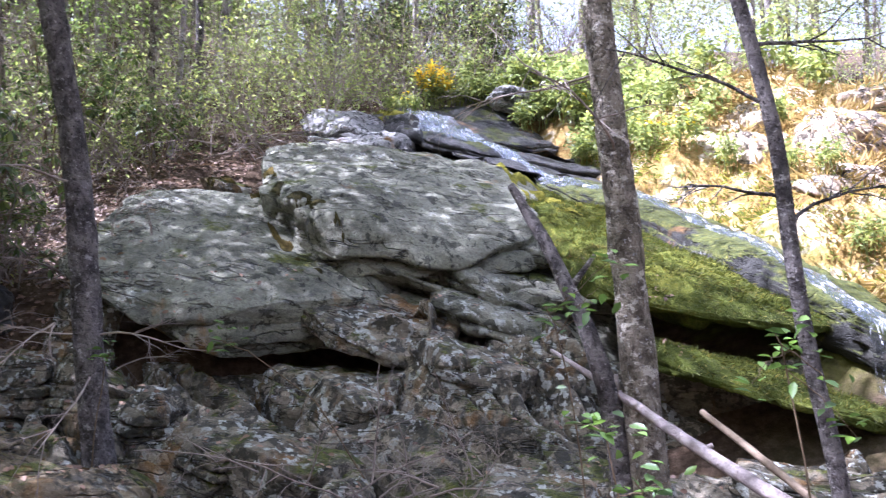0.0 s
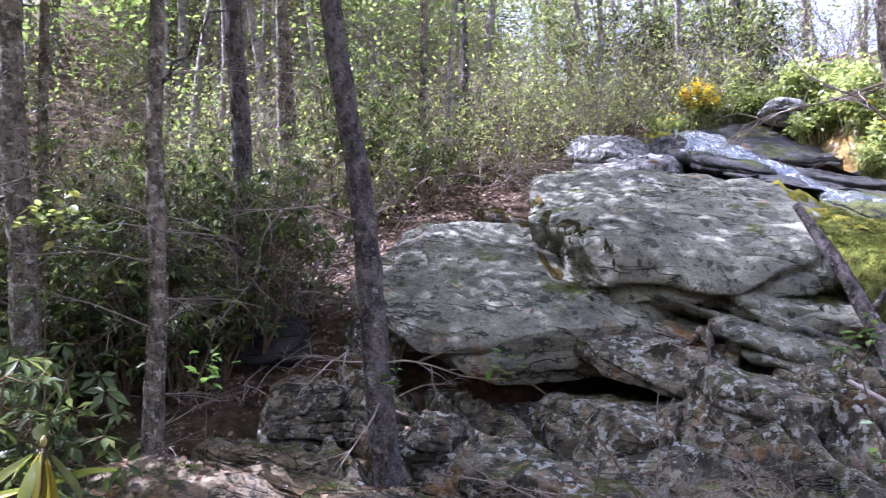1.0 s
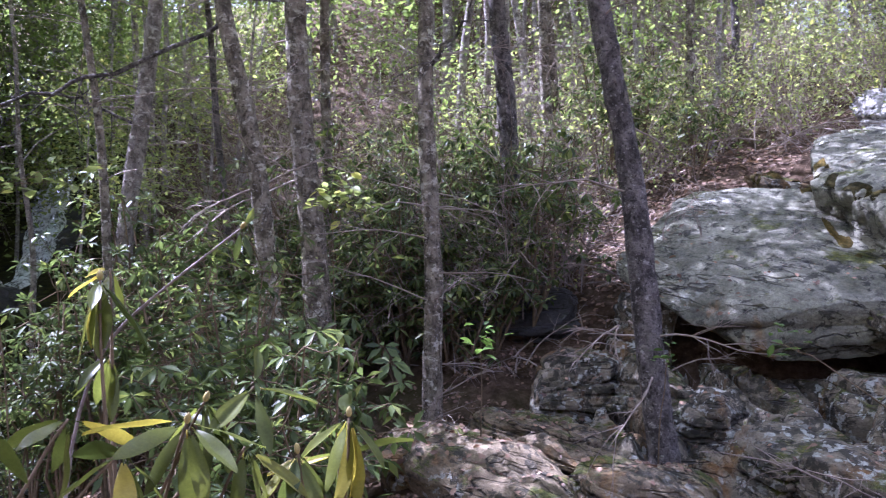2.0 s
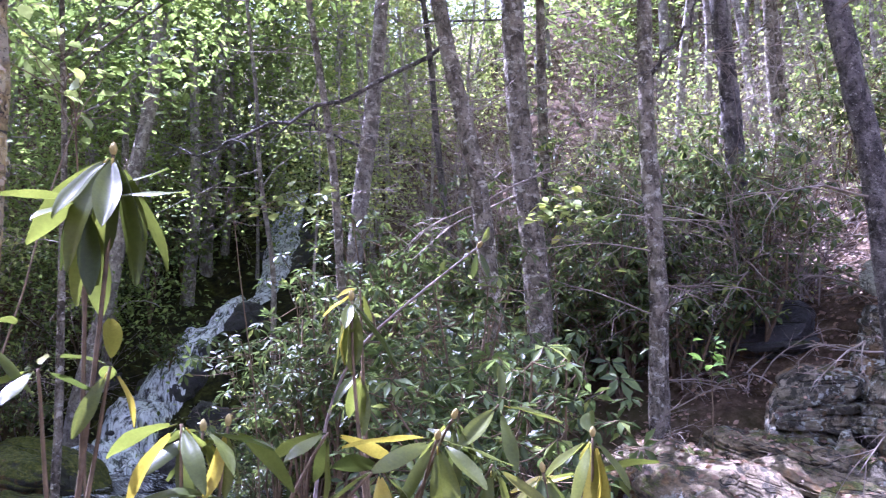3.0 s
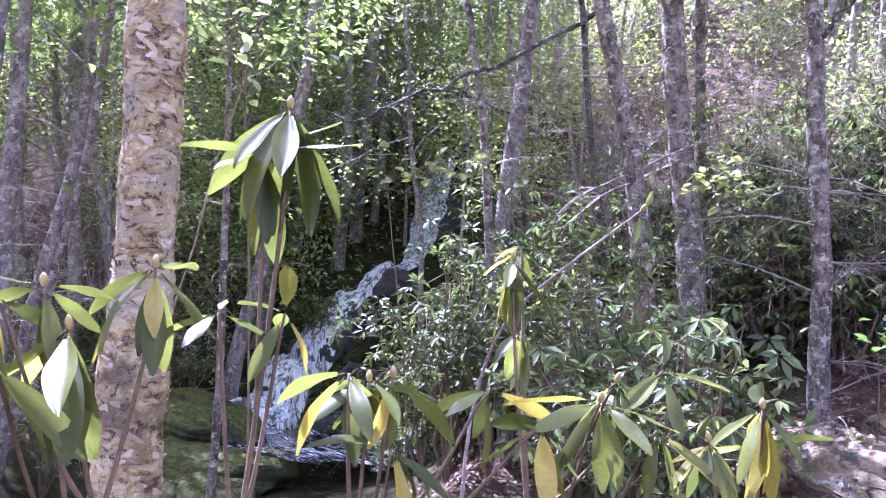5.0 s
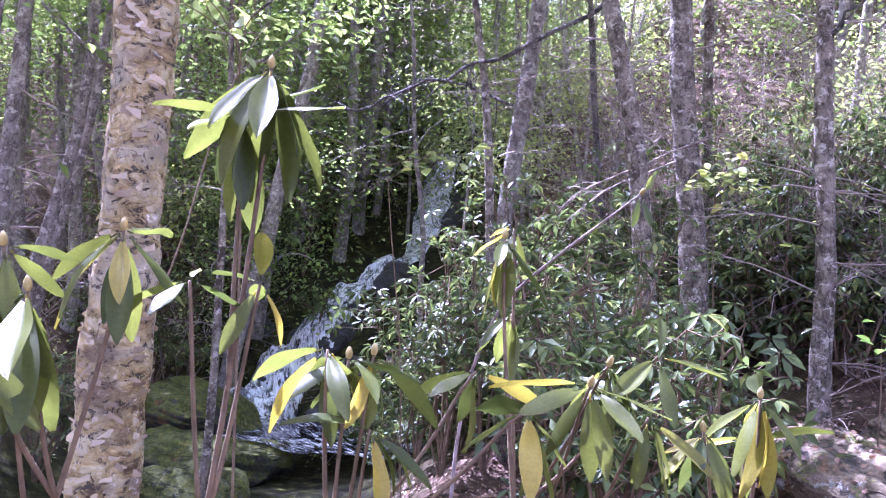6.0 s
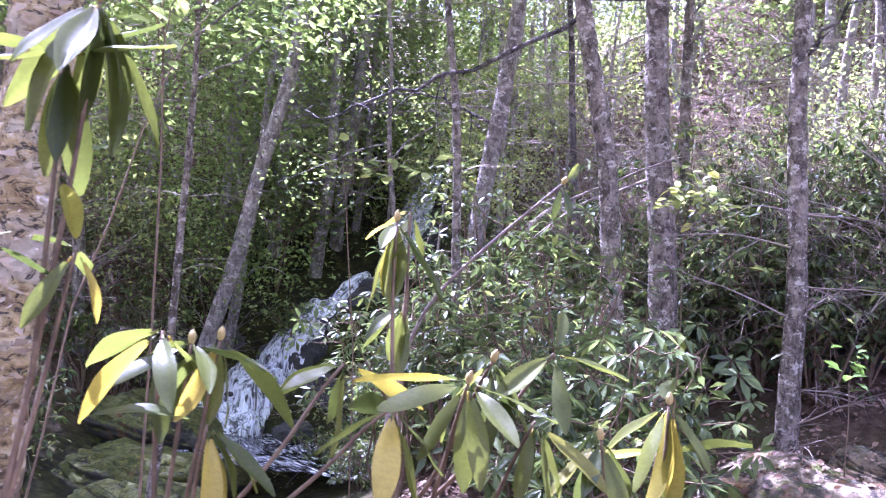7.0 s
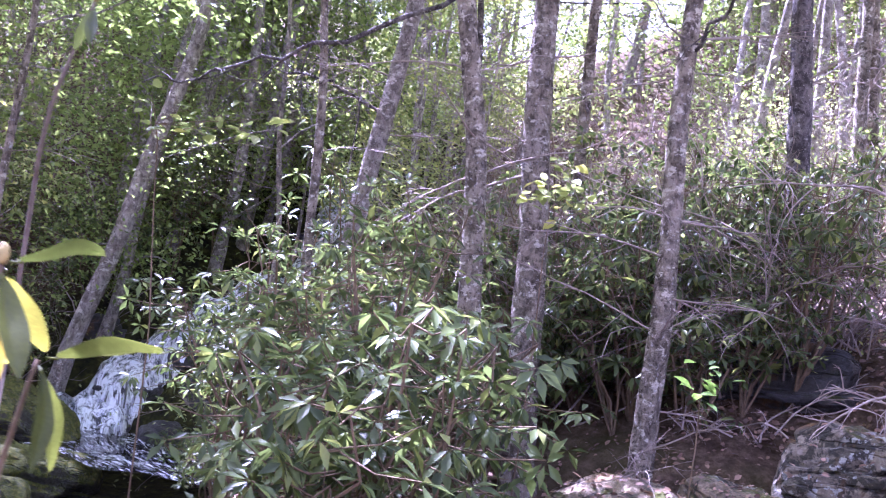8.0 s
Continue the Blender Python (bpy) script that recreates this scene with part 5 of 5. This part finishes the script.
near_shrub((-1.95, 0.95, -0.05), ((-1.88, 0.87, 1.46, 5, 0.8, 0.16, 0), (-1.9, 0.93, 1.44, 6, 0.7, 0.14, 1), (-1.87, 0.97, 1.45, 6, 0.8, 0.15, 1), (-1.82, 0.94, 1.31, 6, 0.9, 0.15, 0), (-1.83, 1.2, 1.42, 5, 0.6, 0.14, 0), (-1.67, 1.21, 1.36, 6, 0.8, 0.16, 0)), "rhododendron with glossy drooping leaves by the path", 403)
near_shrub((-1.85, 1.5, -0.1), ((-2.0, 1.4, 1.72, 7, 1.1, 0.15, 1), (-2.04, 1.46, 1.75, 4, 0.5, 0.1, 0), (-1.64, 1.4, 1.45, 7, 0.9, 0.16, 1), (-1.63, 1.34, 1.41, 7, 0.8, 0.16, 1), (-1.64, 1.55, 1.47, 4, 0.7, 0.13, 0), (-1.57, 1.45, 1.35, 6, 0.9, 0.15, 0), (-2.02, 1.45, 1.54, 6, 0.7, 0.12, 0)), "rhododendron with glossy drooping leaves by the path", 404)
near_shrub((-1.75, 1.9, -0.1), ((-1.52, 1.75, 1.39, 8, 0.8, 0.16, 1), (-1.55, 1.6, 1.32, 5, 0.9, 0.13, 1), (-1.62, 1.84, 1.28, 5, 0.7, 0.14, 0)), "rhododendron with glossy drooping leaves by the path", 405)
near_shrub((-3.4, 2.3, -0.1), ((-2.08, 1.95, 1.89, 3, 0.5, 0.1, 1),), "rhododendron shoot with a long bare pale stem", 406, ((-3.4, 2.3, -0.2), (-3.3, 2.25, 1.1), (-2.95, 2.14, 1.54), (-2.45, 2.0, 1.73), (-2.08, 1.95, 1.89)), M_LOG)


# ---- saplings in leaf beside the rocks ----
def leafy_sapling(base, ends, label, seed, size=0.085, count=9, blade=None):
    """One thin trunk that forks near its top into the given shoots."""
    r = np.random.default_rng(seed)
    ob = thing("leafy_sapling", Matrix.Translation(base), label, "sapling")
    base = np.array(base)
    main = None
    for e in ends:
        e = np.array(e) - base
        q = np.array([(0, 0, -0.1), e * (0.3, 0.3, 0.5), e * (0.75, 0.75, 0.9), e])
        if main is not None:
            fork = main[int(r.integers(6, 9))]
            q = np.array([fork, fork * 0.6 + e * 0.4 + (0, 0, 0.02), fork * 0.25 + e * 0.75 + (0, 0, 0.03), e])
        k = np.linspace(0, 3, 10)
        q = np.stack([np.interp(k, np.arange(4), q[:, i]) for i in range(3)], -1)
        q[1:-1] += r.normal(0, 0.006, (8, 3))
        b = Build()
        b.tube(q, np.linspace(0.007, 0.0025, 10) if main is None else np.linspace(0.003, 0.0015, 10), 5, cap=False)
        part("stem", b.mesh("stem", M_STEM), ob)
        c = q[r.integers(5 if main is not None else 7, 10, count)] + r.normal(0, 0.06, (count, 3))
        main = q if main is None else main
        w = r.normal(0, 1, (count, 3)) * (1, 1, 0.3)
        for m in aim_mats(c, w, r.normal(0, 0.35, (count, 3)) + (0, 0, 1), size * r.uniform(0.7, 1.3, count)):
            part("leaf", blade or SAP_LEAF, ob, "", Matrix(m.tolist()))
    return ob


b = Build()
b.add(LEAF * (0.62, 1, 1), LEAF_F[0:2])
b.f.extend([list(f) for f in LEAF_F[2:]])
SAP_LEAF = b.mesh("leaf", M_LEAF_BRIGHT)
b = Build()
b.add(LEAF * (0.44, 1, 1), LEAF_F[0:2])
b.f.extend([list(f) for f in LEAF_F[2:]])
SEEDLING_LEAF = b.mesh("leaf", M_LEAF_SEEDLING)
leafy_sapling((0.95, 4.5, 0.0), ((0.73, 4.54, 1.12), (0.8, 4.45, 1.0), (0.62, 4.6, 1.05)), "green leafy seedling before the grey tree", 411, blade=SEEDLING_LEAF)
leafy_sapling((0.95, 4.2, 0.0), ((0.87, 4.21, 0.88), (1.0, 4.15, 0.85), (0.75, 4.3, 0.72)), "green leafy seedling before the grey tree", 412, blade=SEEDLING_LEAF)
leafy_sapling((1.7, 4.2, 0.0), ((1.51, 4.24, 1.51), (1.38, 4.18, 1.29), (1.62, 4.3, 1.4), (1.75, 4.2, 1.25), (1.85, 4.2, 1.05)), "tall green leafy seedling by the stream", 413, blade=SEEDLING_LEAF)
leafy_sapling((0.85, 5.2, 0.0), ((0.59, 5.37, 1.65), (0.83, 4.95, 1.74), (0.95, 5.0, 1.9), (0.75, 5.2, 1.55)), "green leafy shoots round the grey tree", 414, blade=SEEDLING_LEAF)
leafy_sapling((-0.55, 6.6, 0.55), ((-1.7, 6.79, 1.42), (-1.6, 6.8, 1.4)), "single seedling with narrow green leaves", 415, 0.1, 7, blade=SEEDLING_LEAF)
leafy_sapling((-2.6, 6.9, 0.0), ((-2.45, 6.85, 1.35), (-2.5, 6.8, 1.28)), "small green shoot beside the tree", 416, 0.07, blade=SEEDLING_LEAF)
leafy_sapling((-3.9, 1.6, 0.0), ((-3.88, 1.45, 2.68), (-3.6, 1.3, 2.6), (-3.7, 1.5, 2.9), (-3.95, 1.25, 2.8), (-3.75, 0.75, 2.75), (-3.8, 1.3, 3.0)), "thin sapling with translucent yellow-green leaves", 417, 0.085, 4)
leafy_sapling((-5.3, 6.4, 0.1), ((-5.36, 6.38, 2.72), (-5.1, 6.4, 2.65), (-5.2, 6.3, 2.8), (-5.5, 6.3, 2.6), (-5.0, 6.5, 2.5)), "sapling with bright sunlit green leaves", 418, 0.1, 14)
leafy_sapling((-6.1, 3.9, -0.2), ((-6.17, 3.54, 2.69), (-6.05, 4.08, 2.68), (-6.04, 4.59, 2.77), (-6.03, 3.76, 2.61), (-6.1, 4.3, 2.6)), "sapling with hanging yellow-green leaves", 419, 0.11, 6)
leafy_sapling((-4.41, 1.17, -0.1), ((-4.74, 1.98, 2.95), (-4.48, 1.57, 2.77), (-4.6, 2.3, 2.85), (-4.9, 1.6, 3.1)), "thin sapling with translucent yellow-green leaves", 420, 0.09, 4)
leafy_sapling((-3.95, 6.6, 0.2), ((-3.92, 6.54, 1.45), (-3.8, 6.5, 1.4)), "small rhododendron seedling in a patch of sun", 425, 0.12, 9, blade=SEEDLING_LEAF)


# ---- dead wood ----
def log(name, pts, radii, mat, label, seed, stubs=()):
    ob = thing(name, Matrix.Translation(pts[0]), label, "log")
    p = np.array(pts) - np.array(pts[0])
    k = np.linspace(0, len(p) - 1, 30)
    q = np.stack([np.interp(k, np.arange(len(p)), p[:, i]) for i in range(3)], -1)
    for _ in range(2):
        q[1:-1] = (q[:-2] + 2 * q[1:-1] + q[2:]) / 4
    b = Build()
    b.tube(q, np.interp(k, np.arange(len(p)), radii), 12, 0.14, seed)
    part("trunk", b.mesh("trunk", mat), ob)
    for i, way, ln in stubs:
        b = Build()
        b.tube(np.array([q[i], q[i] + np.array(way) * ln * 0.5, q[i] + np.array(way) * ln]), (0.025, 0.018, 0.012), 7, 0.15, seed + i)
        part("branch_stub", b.mesh("branch_stub", mat), ob)
    return ob


log("fallen_log", ((0.72, 6.2, 1.36), (1.05, 5.45, 1.12), (1.3, 4.9, 0.92), (1.75, 4.1, 0.62)), (0.012, 0.026, 0.033, 0.038), M_LOG, "pale weathered fallen log leaning on the rocks", 421, ((9, (-0.1, -0.2, 0.9), 0.12), (20, (0.6, -0.3, 0.4), 0.08)))
log("fallen_log", ((1.38, 5.0, 1.08), (1.55, 4.6, 0.9), (1.75, 4.1, 0.68)), (0.017, 0.02, 0.021), M_LOG_BROWN, "brown fallen log beside the pale one", 422)
log("dead_snag", ((1.1, 5.45, 0.3), (0.97, 5.5, 1.15), (0.85, 5.6, 1.55), (0.62, 5.85, 2.1), (0.44, 5.98, 2.43)), (0.075, 0.062, 0.055, 0.043, 0.025), M_BARK_GREY, "broken grey stem leaning from the tree's foot", 423, ((17, (0.55, 0.1, 0.75), 0.3), (24, (-0.4, 0.2, 0.7), 0.1)))


def brush(at, count, length, label, seed, spread=0.4, lean=(0, 0, 0.5)):
    r = np.random.default_rng(seed)
    ob = thing("brush_pile", Matrix.Translation(at), label, "dead branches")
    for _ in range(count):
        b = Build()
        s = r.normal(0, 1, 3) * (spread, spread * 0.5, 0.05)
        w = r.normal(0, 0.8, 3) * (1, 0.5, 0.4) + lean
        dead_limb(b, s, w, length * r.uniform(0.5, 1.2), 0.009, r, 6, 0.5)
        part("branch", b.mesh("branch", M_TWIG), ob)
    return ob


brush((-0.35, 6.35, 0.35), 14, 0.9, "tangle of grey dead branches against the rock", 431)
brush((-0.1, 6.2, 0.4), 5, 0.8, "tangle of grey dead branches against the rock", 432, 0.3, (0.5, 0, 0.6))
brush((-4.2, 8.3, 1.1), 7, 1.0, "dead grey branches in the shaded hollow", 433, 0.5)
brush((-4.6, 7.0, 0.1), 10, 0.7, "fine dead twigs round the slender tree", 434, 0.3)
brush((-3.4, 9.6, 2.0), 10, 1.0, "dead branches on the leaf covered slope", 435, 0.6)
brush((-2.9, 6.95, 1.5), 2, 0.8, "two bare grey branches beside the tree", 436, 0.05, (-1.2, -0.4, -0.2))
brush((-2.6, 11.7, 3.0), 12, 0.9, "dead branches on the leaf covered slope", 439, 0.6)
brush((-5.2, 9.6, 1.9), 14, 1.5, "dead branches on the leaf covered slope", 437, 0.9)
brush((-3.0, 12.3, 3.7), 14, 1.2, "dead branches on the leaf covered slope", 438, 0.9)


# ---- flowers and plants at the head of the cascade ----
def herb(at, size, count, label, seed, mat, flowers=0, group="herbs"):
    r = np.random.default_rng(seed)
    ob = thing("herb", Matrix.Translation(at), label, "plant", group)
    b, lf, fl = Build(), Build(), Build()
    tips = []
    for _ in range(count):
        a = r.uniform(0, 6.28)
        q = np.array([(0.0, 0, -0.05), (math.cos(a) * size * 0.15, math.sin(a) * size * 0.15, size * 0.5), (math.cos(a) * size * 0.5 * r.uniform(0.2, 1), math.sin(a) * size * 0.5, size * r.uniform(0.6, 1.1))])
        q[:2, :2] += r.normal(0, size * 0.15, 2)
        b.tube(q, (0.006, 0.005, 0.003), 4, cap=False)
        tips += [q[1], q[2], (q[1] + q[2]) / 2]
        if flowers:
            c = q[2] + r.normal(0, 1, (flowers, 3)) * (0.05, 0.05, 0.05)
            fl.stamp(LEAF_S, LEAF_SF, aim_mats(c, r.normal(0, 1, (flowers, 3)), np.tile((0, 0, 1.0), (flowers, 1)), 0.06))
    tagged(part("stalk", b.mesh("stalk", M_LEAF_BRIGHT), ob), kind="stuff")
    leaf_cloud(lf, tips, size * 0.13, count * 26, size * 0.2, r, 0.45)
    tagged(part("foliage", lf.mesh("foliage", mat), ob), kind="stuff")
    if flowers:
        tagged(part("blossom", fl.mesh("blossom", M_FLOWER), ob, "bright golden yellow blossom"), kind="stuff")
    return ob


r = np.random.default_rng(55)
herb((-0.15, 15.4, drop(-0.15, 15.4)[0]), 0.6, 16, "goldenrod in full yellow bloom above the cascade", 441, M_LEAF_BRIGHT, 60)
for x, y, sz in ((0.3, 15.6, 0.45), (0.75, 15.5, 0.5), (1.2, 15.6, 0.5), (1.6, 15.3, 0.55), (2.0, 15.0, 0.6), (2.4, 15.2, 0.7), (1.9, 15.8, 0.7), (2.6, 14.5, 0.6), (2.3, 14.0, 0.5), (2.9, 14.0, 0.6), (2.7, 13.3, 0.5), (3.1, 15.0, 0.8), (3.4, 14.3, 0.6), (0.5, 16.1, 0.5), (-0.6, 14.7, 0.3), (-0.8, 14.9, 0.3), (-0.45, 14.5, 0.25), (2.4, 16.2, 0.8), (3.3, 16.0, 0.8), (3.6, 13.0, 0.5), (4.1, 14.6, 0.7), (5.0, 14.4, 0.8), (5.8, 14.8, 0.8), (3.2, 12.3, 0.5), (3.7, 11.8, 0.45), (3.5, 13.6, 0.7), (4.0, 13.4, 0.6), (2.9, 12.8, 0.5), (4.1, 11.0, 0.4), (4.3, 10.2, 0.4), (4.2, 9.2, 0.4), (4.4, 8.4, 0.4), (4.6, 12.9, 0.6), (5.5, 13.6, 0.7), (2.35, 13.5, 0.4), (2.6, 13.9, 0.5), (2.15, 14.4, 0.5), (2.9, 13.2, 0.45), (3.2, 13.3, 0.5), (2.5, 14.3, 0.55), (2.05, 13.9, 0.35), (3.0, 14.5, 0.6)):
    herb((x, y, drop(x, y)[0]), sz, 9, "bright green herbs on the wet ledge", int(450 + x * 10), M_LEAF_BRIGHT, 2 if r.random() < 0.3 else 0)

for x, y, sz in ((1.3, 15.1, 0.6), (1.7, 14.9, 0.7), (2.0, 14.5, 0.75), (1.5, 15.5, 0.8), (2.2, 14.9, 0.85), (1.0, 15.6, 0.6), (1.8, 15.4, 0.9), (2.3, 14.1, 0.7), (0.6, 15.7, 0.55), (2.5, 15.4, 0.9), (1.35, 14.7, 0.45), (2.05, 13.7, 0.45)):
    herb((x, y, drop(x, y)[0]), sz, 14, "dense green herbs beside the head of the cascade", int(650 + x * 100), M_LEAF_BRIGHT)


# ---- what nobody could count: moss fringe, grass, litter, foam ----
def on_rock(x, y, z):
    hit = TREE_OF_ROCKS.ray_cast(Vector((x, y, 30)), Vector((0, 0, -1)))[0]
    return hit is not None and abs(hit.z - z) < 0.02


def scatter(count, box, seed, flat=0.0, bare=None):
    """Places on rock or ground in the box x0, x1, y0, y1, with their normals."""
    r = np.random.default_rng(seed)
    out = []
    for x, y in zip(r.uniform(box[0], box[1], count), r.uniform(box[2], box[3], count)):
        z, nrm = drop(x, y)
        if nrm.z > flat and (bare is None or r.random() < bare or not on_rock(x, y, z)):
            out.append((x, y, z, nrm.x, nrm.y, nrm.z))
    return np.array(out), r


def litter(count, box, seed, label, size=0.075, flat=0.55, bare=None):
    p, r = scatter(count, box, seed, flat, bare)
    n = len(p)
    b = Build()
    way = np.cross(p[:, 3:], r.normal(0, 1, (n, 3)))
    s = size * r.uniform(0.5, 1.4, n)
    b.stamp(LEAF, LEAF_F, aim_mats(p[:, :3] + p[:, 3:] * 0.012, way + r.normal(0, 0.2, (n, 3)), p[:, 3:] + r.normal(0, 0.35, (n, 3)), s, s * 0.6))
    tagged(new("leaf_litter", b.mesh("leaf_litter", M_LITTER)), label, "leaf litter", kind="stuff")


litter(6000, (-6.5, -2.6, 8.4, 14.0), 501, "drift of dry brown leaves on the slope", 0.06, 0.5, 0.03)
litter(900, (-5.5, -2.2, 6.0, 8.6), 502, "dry brown leaves on the rock ledges", 0.05, 0.8)
litter(700, (-2.5, 2.0, 6.0, 9.0), 503, "dry brown leaves caught on the broken rocks", 0.045, 0.75)
litter(2500, (-8.5, -3.5, 3.0, 8.0), 504, "dry leaves under the rhododendrons", 0.055)
litter(1200, (-3.5, 3.0, -1.0, 6.0), 505, "dry leaves on the path", 0.08)


def blades(name, count, box, seed, label, mat, size, flat=0.2, only=None, droop=1.0):
    p, r = scatter(count, box, seed, flat)
    if only:
        p = np.array([q for q in p if only(q)])
    n = len(p)
    nrm = p[:, 3:]
    down = np.array([0, 0, -1.0]) + nrm * nrm[:, 2:3]
    b = Build()
    s = size * r.uniform(0.5, 1.5, n)
    b.stamp(LEAF_S, LEAF_SF, aim_mats(p[:, :3] - nrm * 0.005, down * droop + nrm * r.uniform(0.15, 0.6, (n, 1)) + r.normal(0, 0.14, (n, 3)), nrm + r.normal(0, 0.3, (n, 3)), s, s * 0.13))
    return tagged(new(name, b.mesh(name, mat)), label, "moss" if "moss" in name else "grass", kind="stuff")


def on_moss(q):
    hit, _, _, _ = MOSS_TREE.ray_cast(Vector((q[0], q[1], 30)), Vector((0, 0, -1)))
    return hit is not None and abs(hit.z - q[2]) < 0.02


MOSS_TREE = all_faces([o for o in ROCKS if o.name.startswith(("mossy_rock", "mossy_ledge"))])
M_MOSS_BLADE = leaf_material("moss_strand", (0.04, 0.055, 0.01), (0.14, 0.155, 0.025), 0.7, 0.3, yellow=(0.25, 0.21, 0.04))
M_MOSS_FRESH = leaf_material("fresh_grass", (0.08, 0.1, 0.015), (0.26, 0.28, 0.045), 0.6, 0.4, yellow=(0.42, 0.32, 0.08))
M_GRASS = leaf_material("dry_grass", (0.22, 0.15, 0.05), (0.46, 0.34, 0.15), 0.7, 0.35)
blades("moss_strands", 60000, (0.6, 3.8, 6.8, 13.2), 511, "soft green moss strands combed down the slab", M_MOSS_BLADE, 0.045, 0.1, on_moss)
blades("green_grass", 9000, (2.1, 4.9, 8.5, 15.2), 513, "fresh green grass and moss along the stream", M_MOSS_FRESH, 0.11, 0.2, lambda q: not on_rock(q[0], q[1], q[2]) and q[0] + 0.45 * q[1] < 9.1, 0.5)
blades("dry_grass", 9000, (3.9, 7.5, 7.5, 15.0), 512, "ochre grass on the sunlit bank", M_GRASS, 0.16, 0.2, None, 0.5)


# peeling bark of the yellow birch
def birch_peel():
    r = np.random.default_rng(521)
    b = Build()
    tr = bpy.data.objects["yellow_birch"]
    trunk = [o for o in tr.children if o.name.startswith("trunk")][0]
    skin = BVHTree.FromPolygons([v.co for v in trunk.data.vertices], [p.vertices for p in trunk.data.polygons])
    for k in range(900):
        z, a = r.uniform(-0.1, 4.0), r.uniform(0, 2 * np.pi)
        big = k < 60
        wide, tall, lift = (r.uniform(0.02, 0.045), r.uniform(0.015, 0.035), r.uniform(0.006, 0.018)) if big else (r.uniform(0.012, 0.05), r.uniform(0.006, 0.026), r.uniform(0.002, 0.012))
        side = 1 if r.random() < 0.5 else -1
        skew = r.normal(0, 0.35)
        cx, cy = 0.0034 * z, 0.02 * z
        vs = []
        for i in range(4):
            t = i / 3
            aa = a + side * (t - 0.5) * wide / 0.11
            way = Vector((math.cos(aa), math.sin(aa), 0))
            for h in (0, 1):
                zz = z + (h - 0.5) * tall * (1 - 0.6 * t ** 2) * (1 + 0.25 * r.normal()) + skew * wide * t
                hit = skin.ray_cast(Vector((cx, cy, zz)) + way * 0.4, -way)[0]
                p = (hit if hit else Vector((cx, cy, zz)) + way * 0.11) + way * (0.0008 + lift * t ** 2)
                vs.append(tuple(p))
        b.add(vs, [(2 * i, 2 * i + 2, 2 * i + 3, 2 * i + 1) for i in range(3)])
    tagged(part("peeling_bark", b.mesh("peeling_bark", M_PEEL), tr, "papery curls of peeling bark"), kind="stuff")


M_PEEL = leaf_material("papery_bark", (0.2, 0.145, 0.08), (0.5, 0.42, 0.28), 0.6, 0.25)
birch_peel()
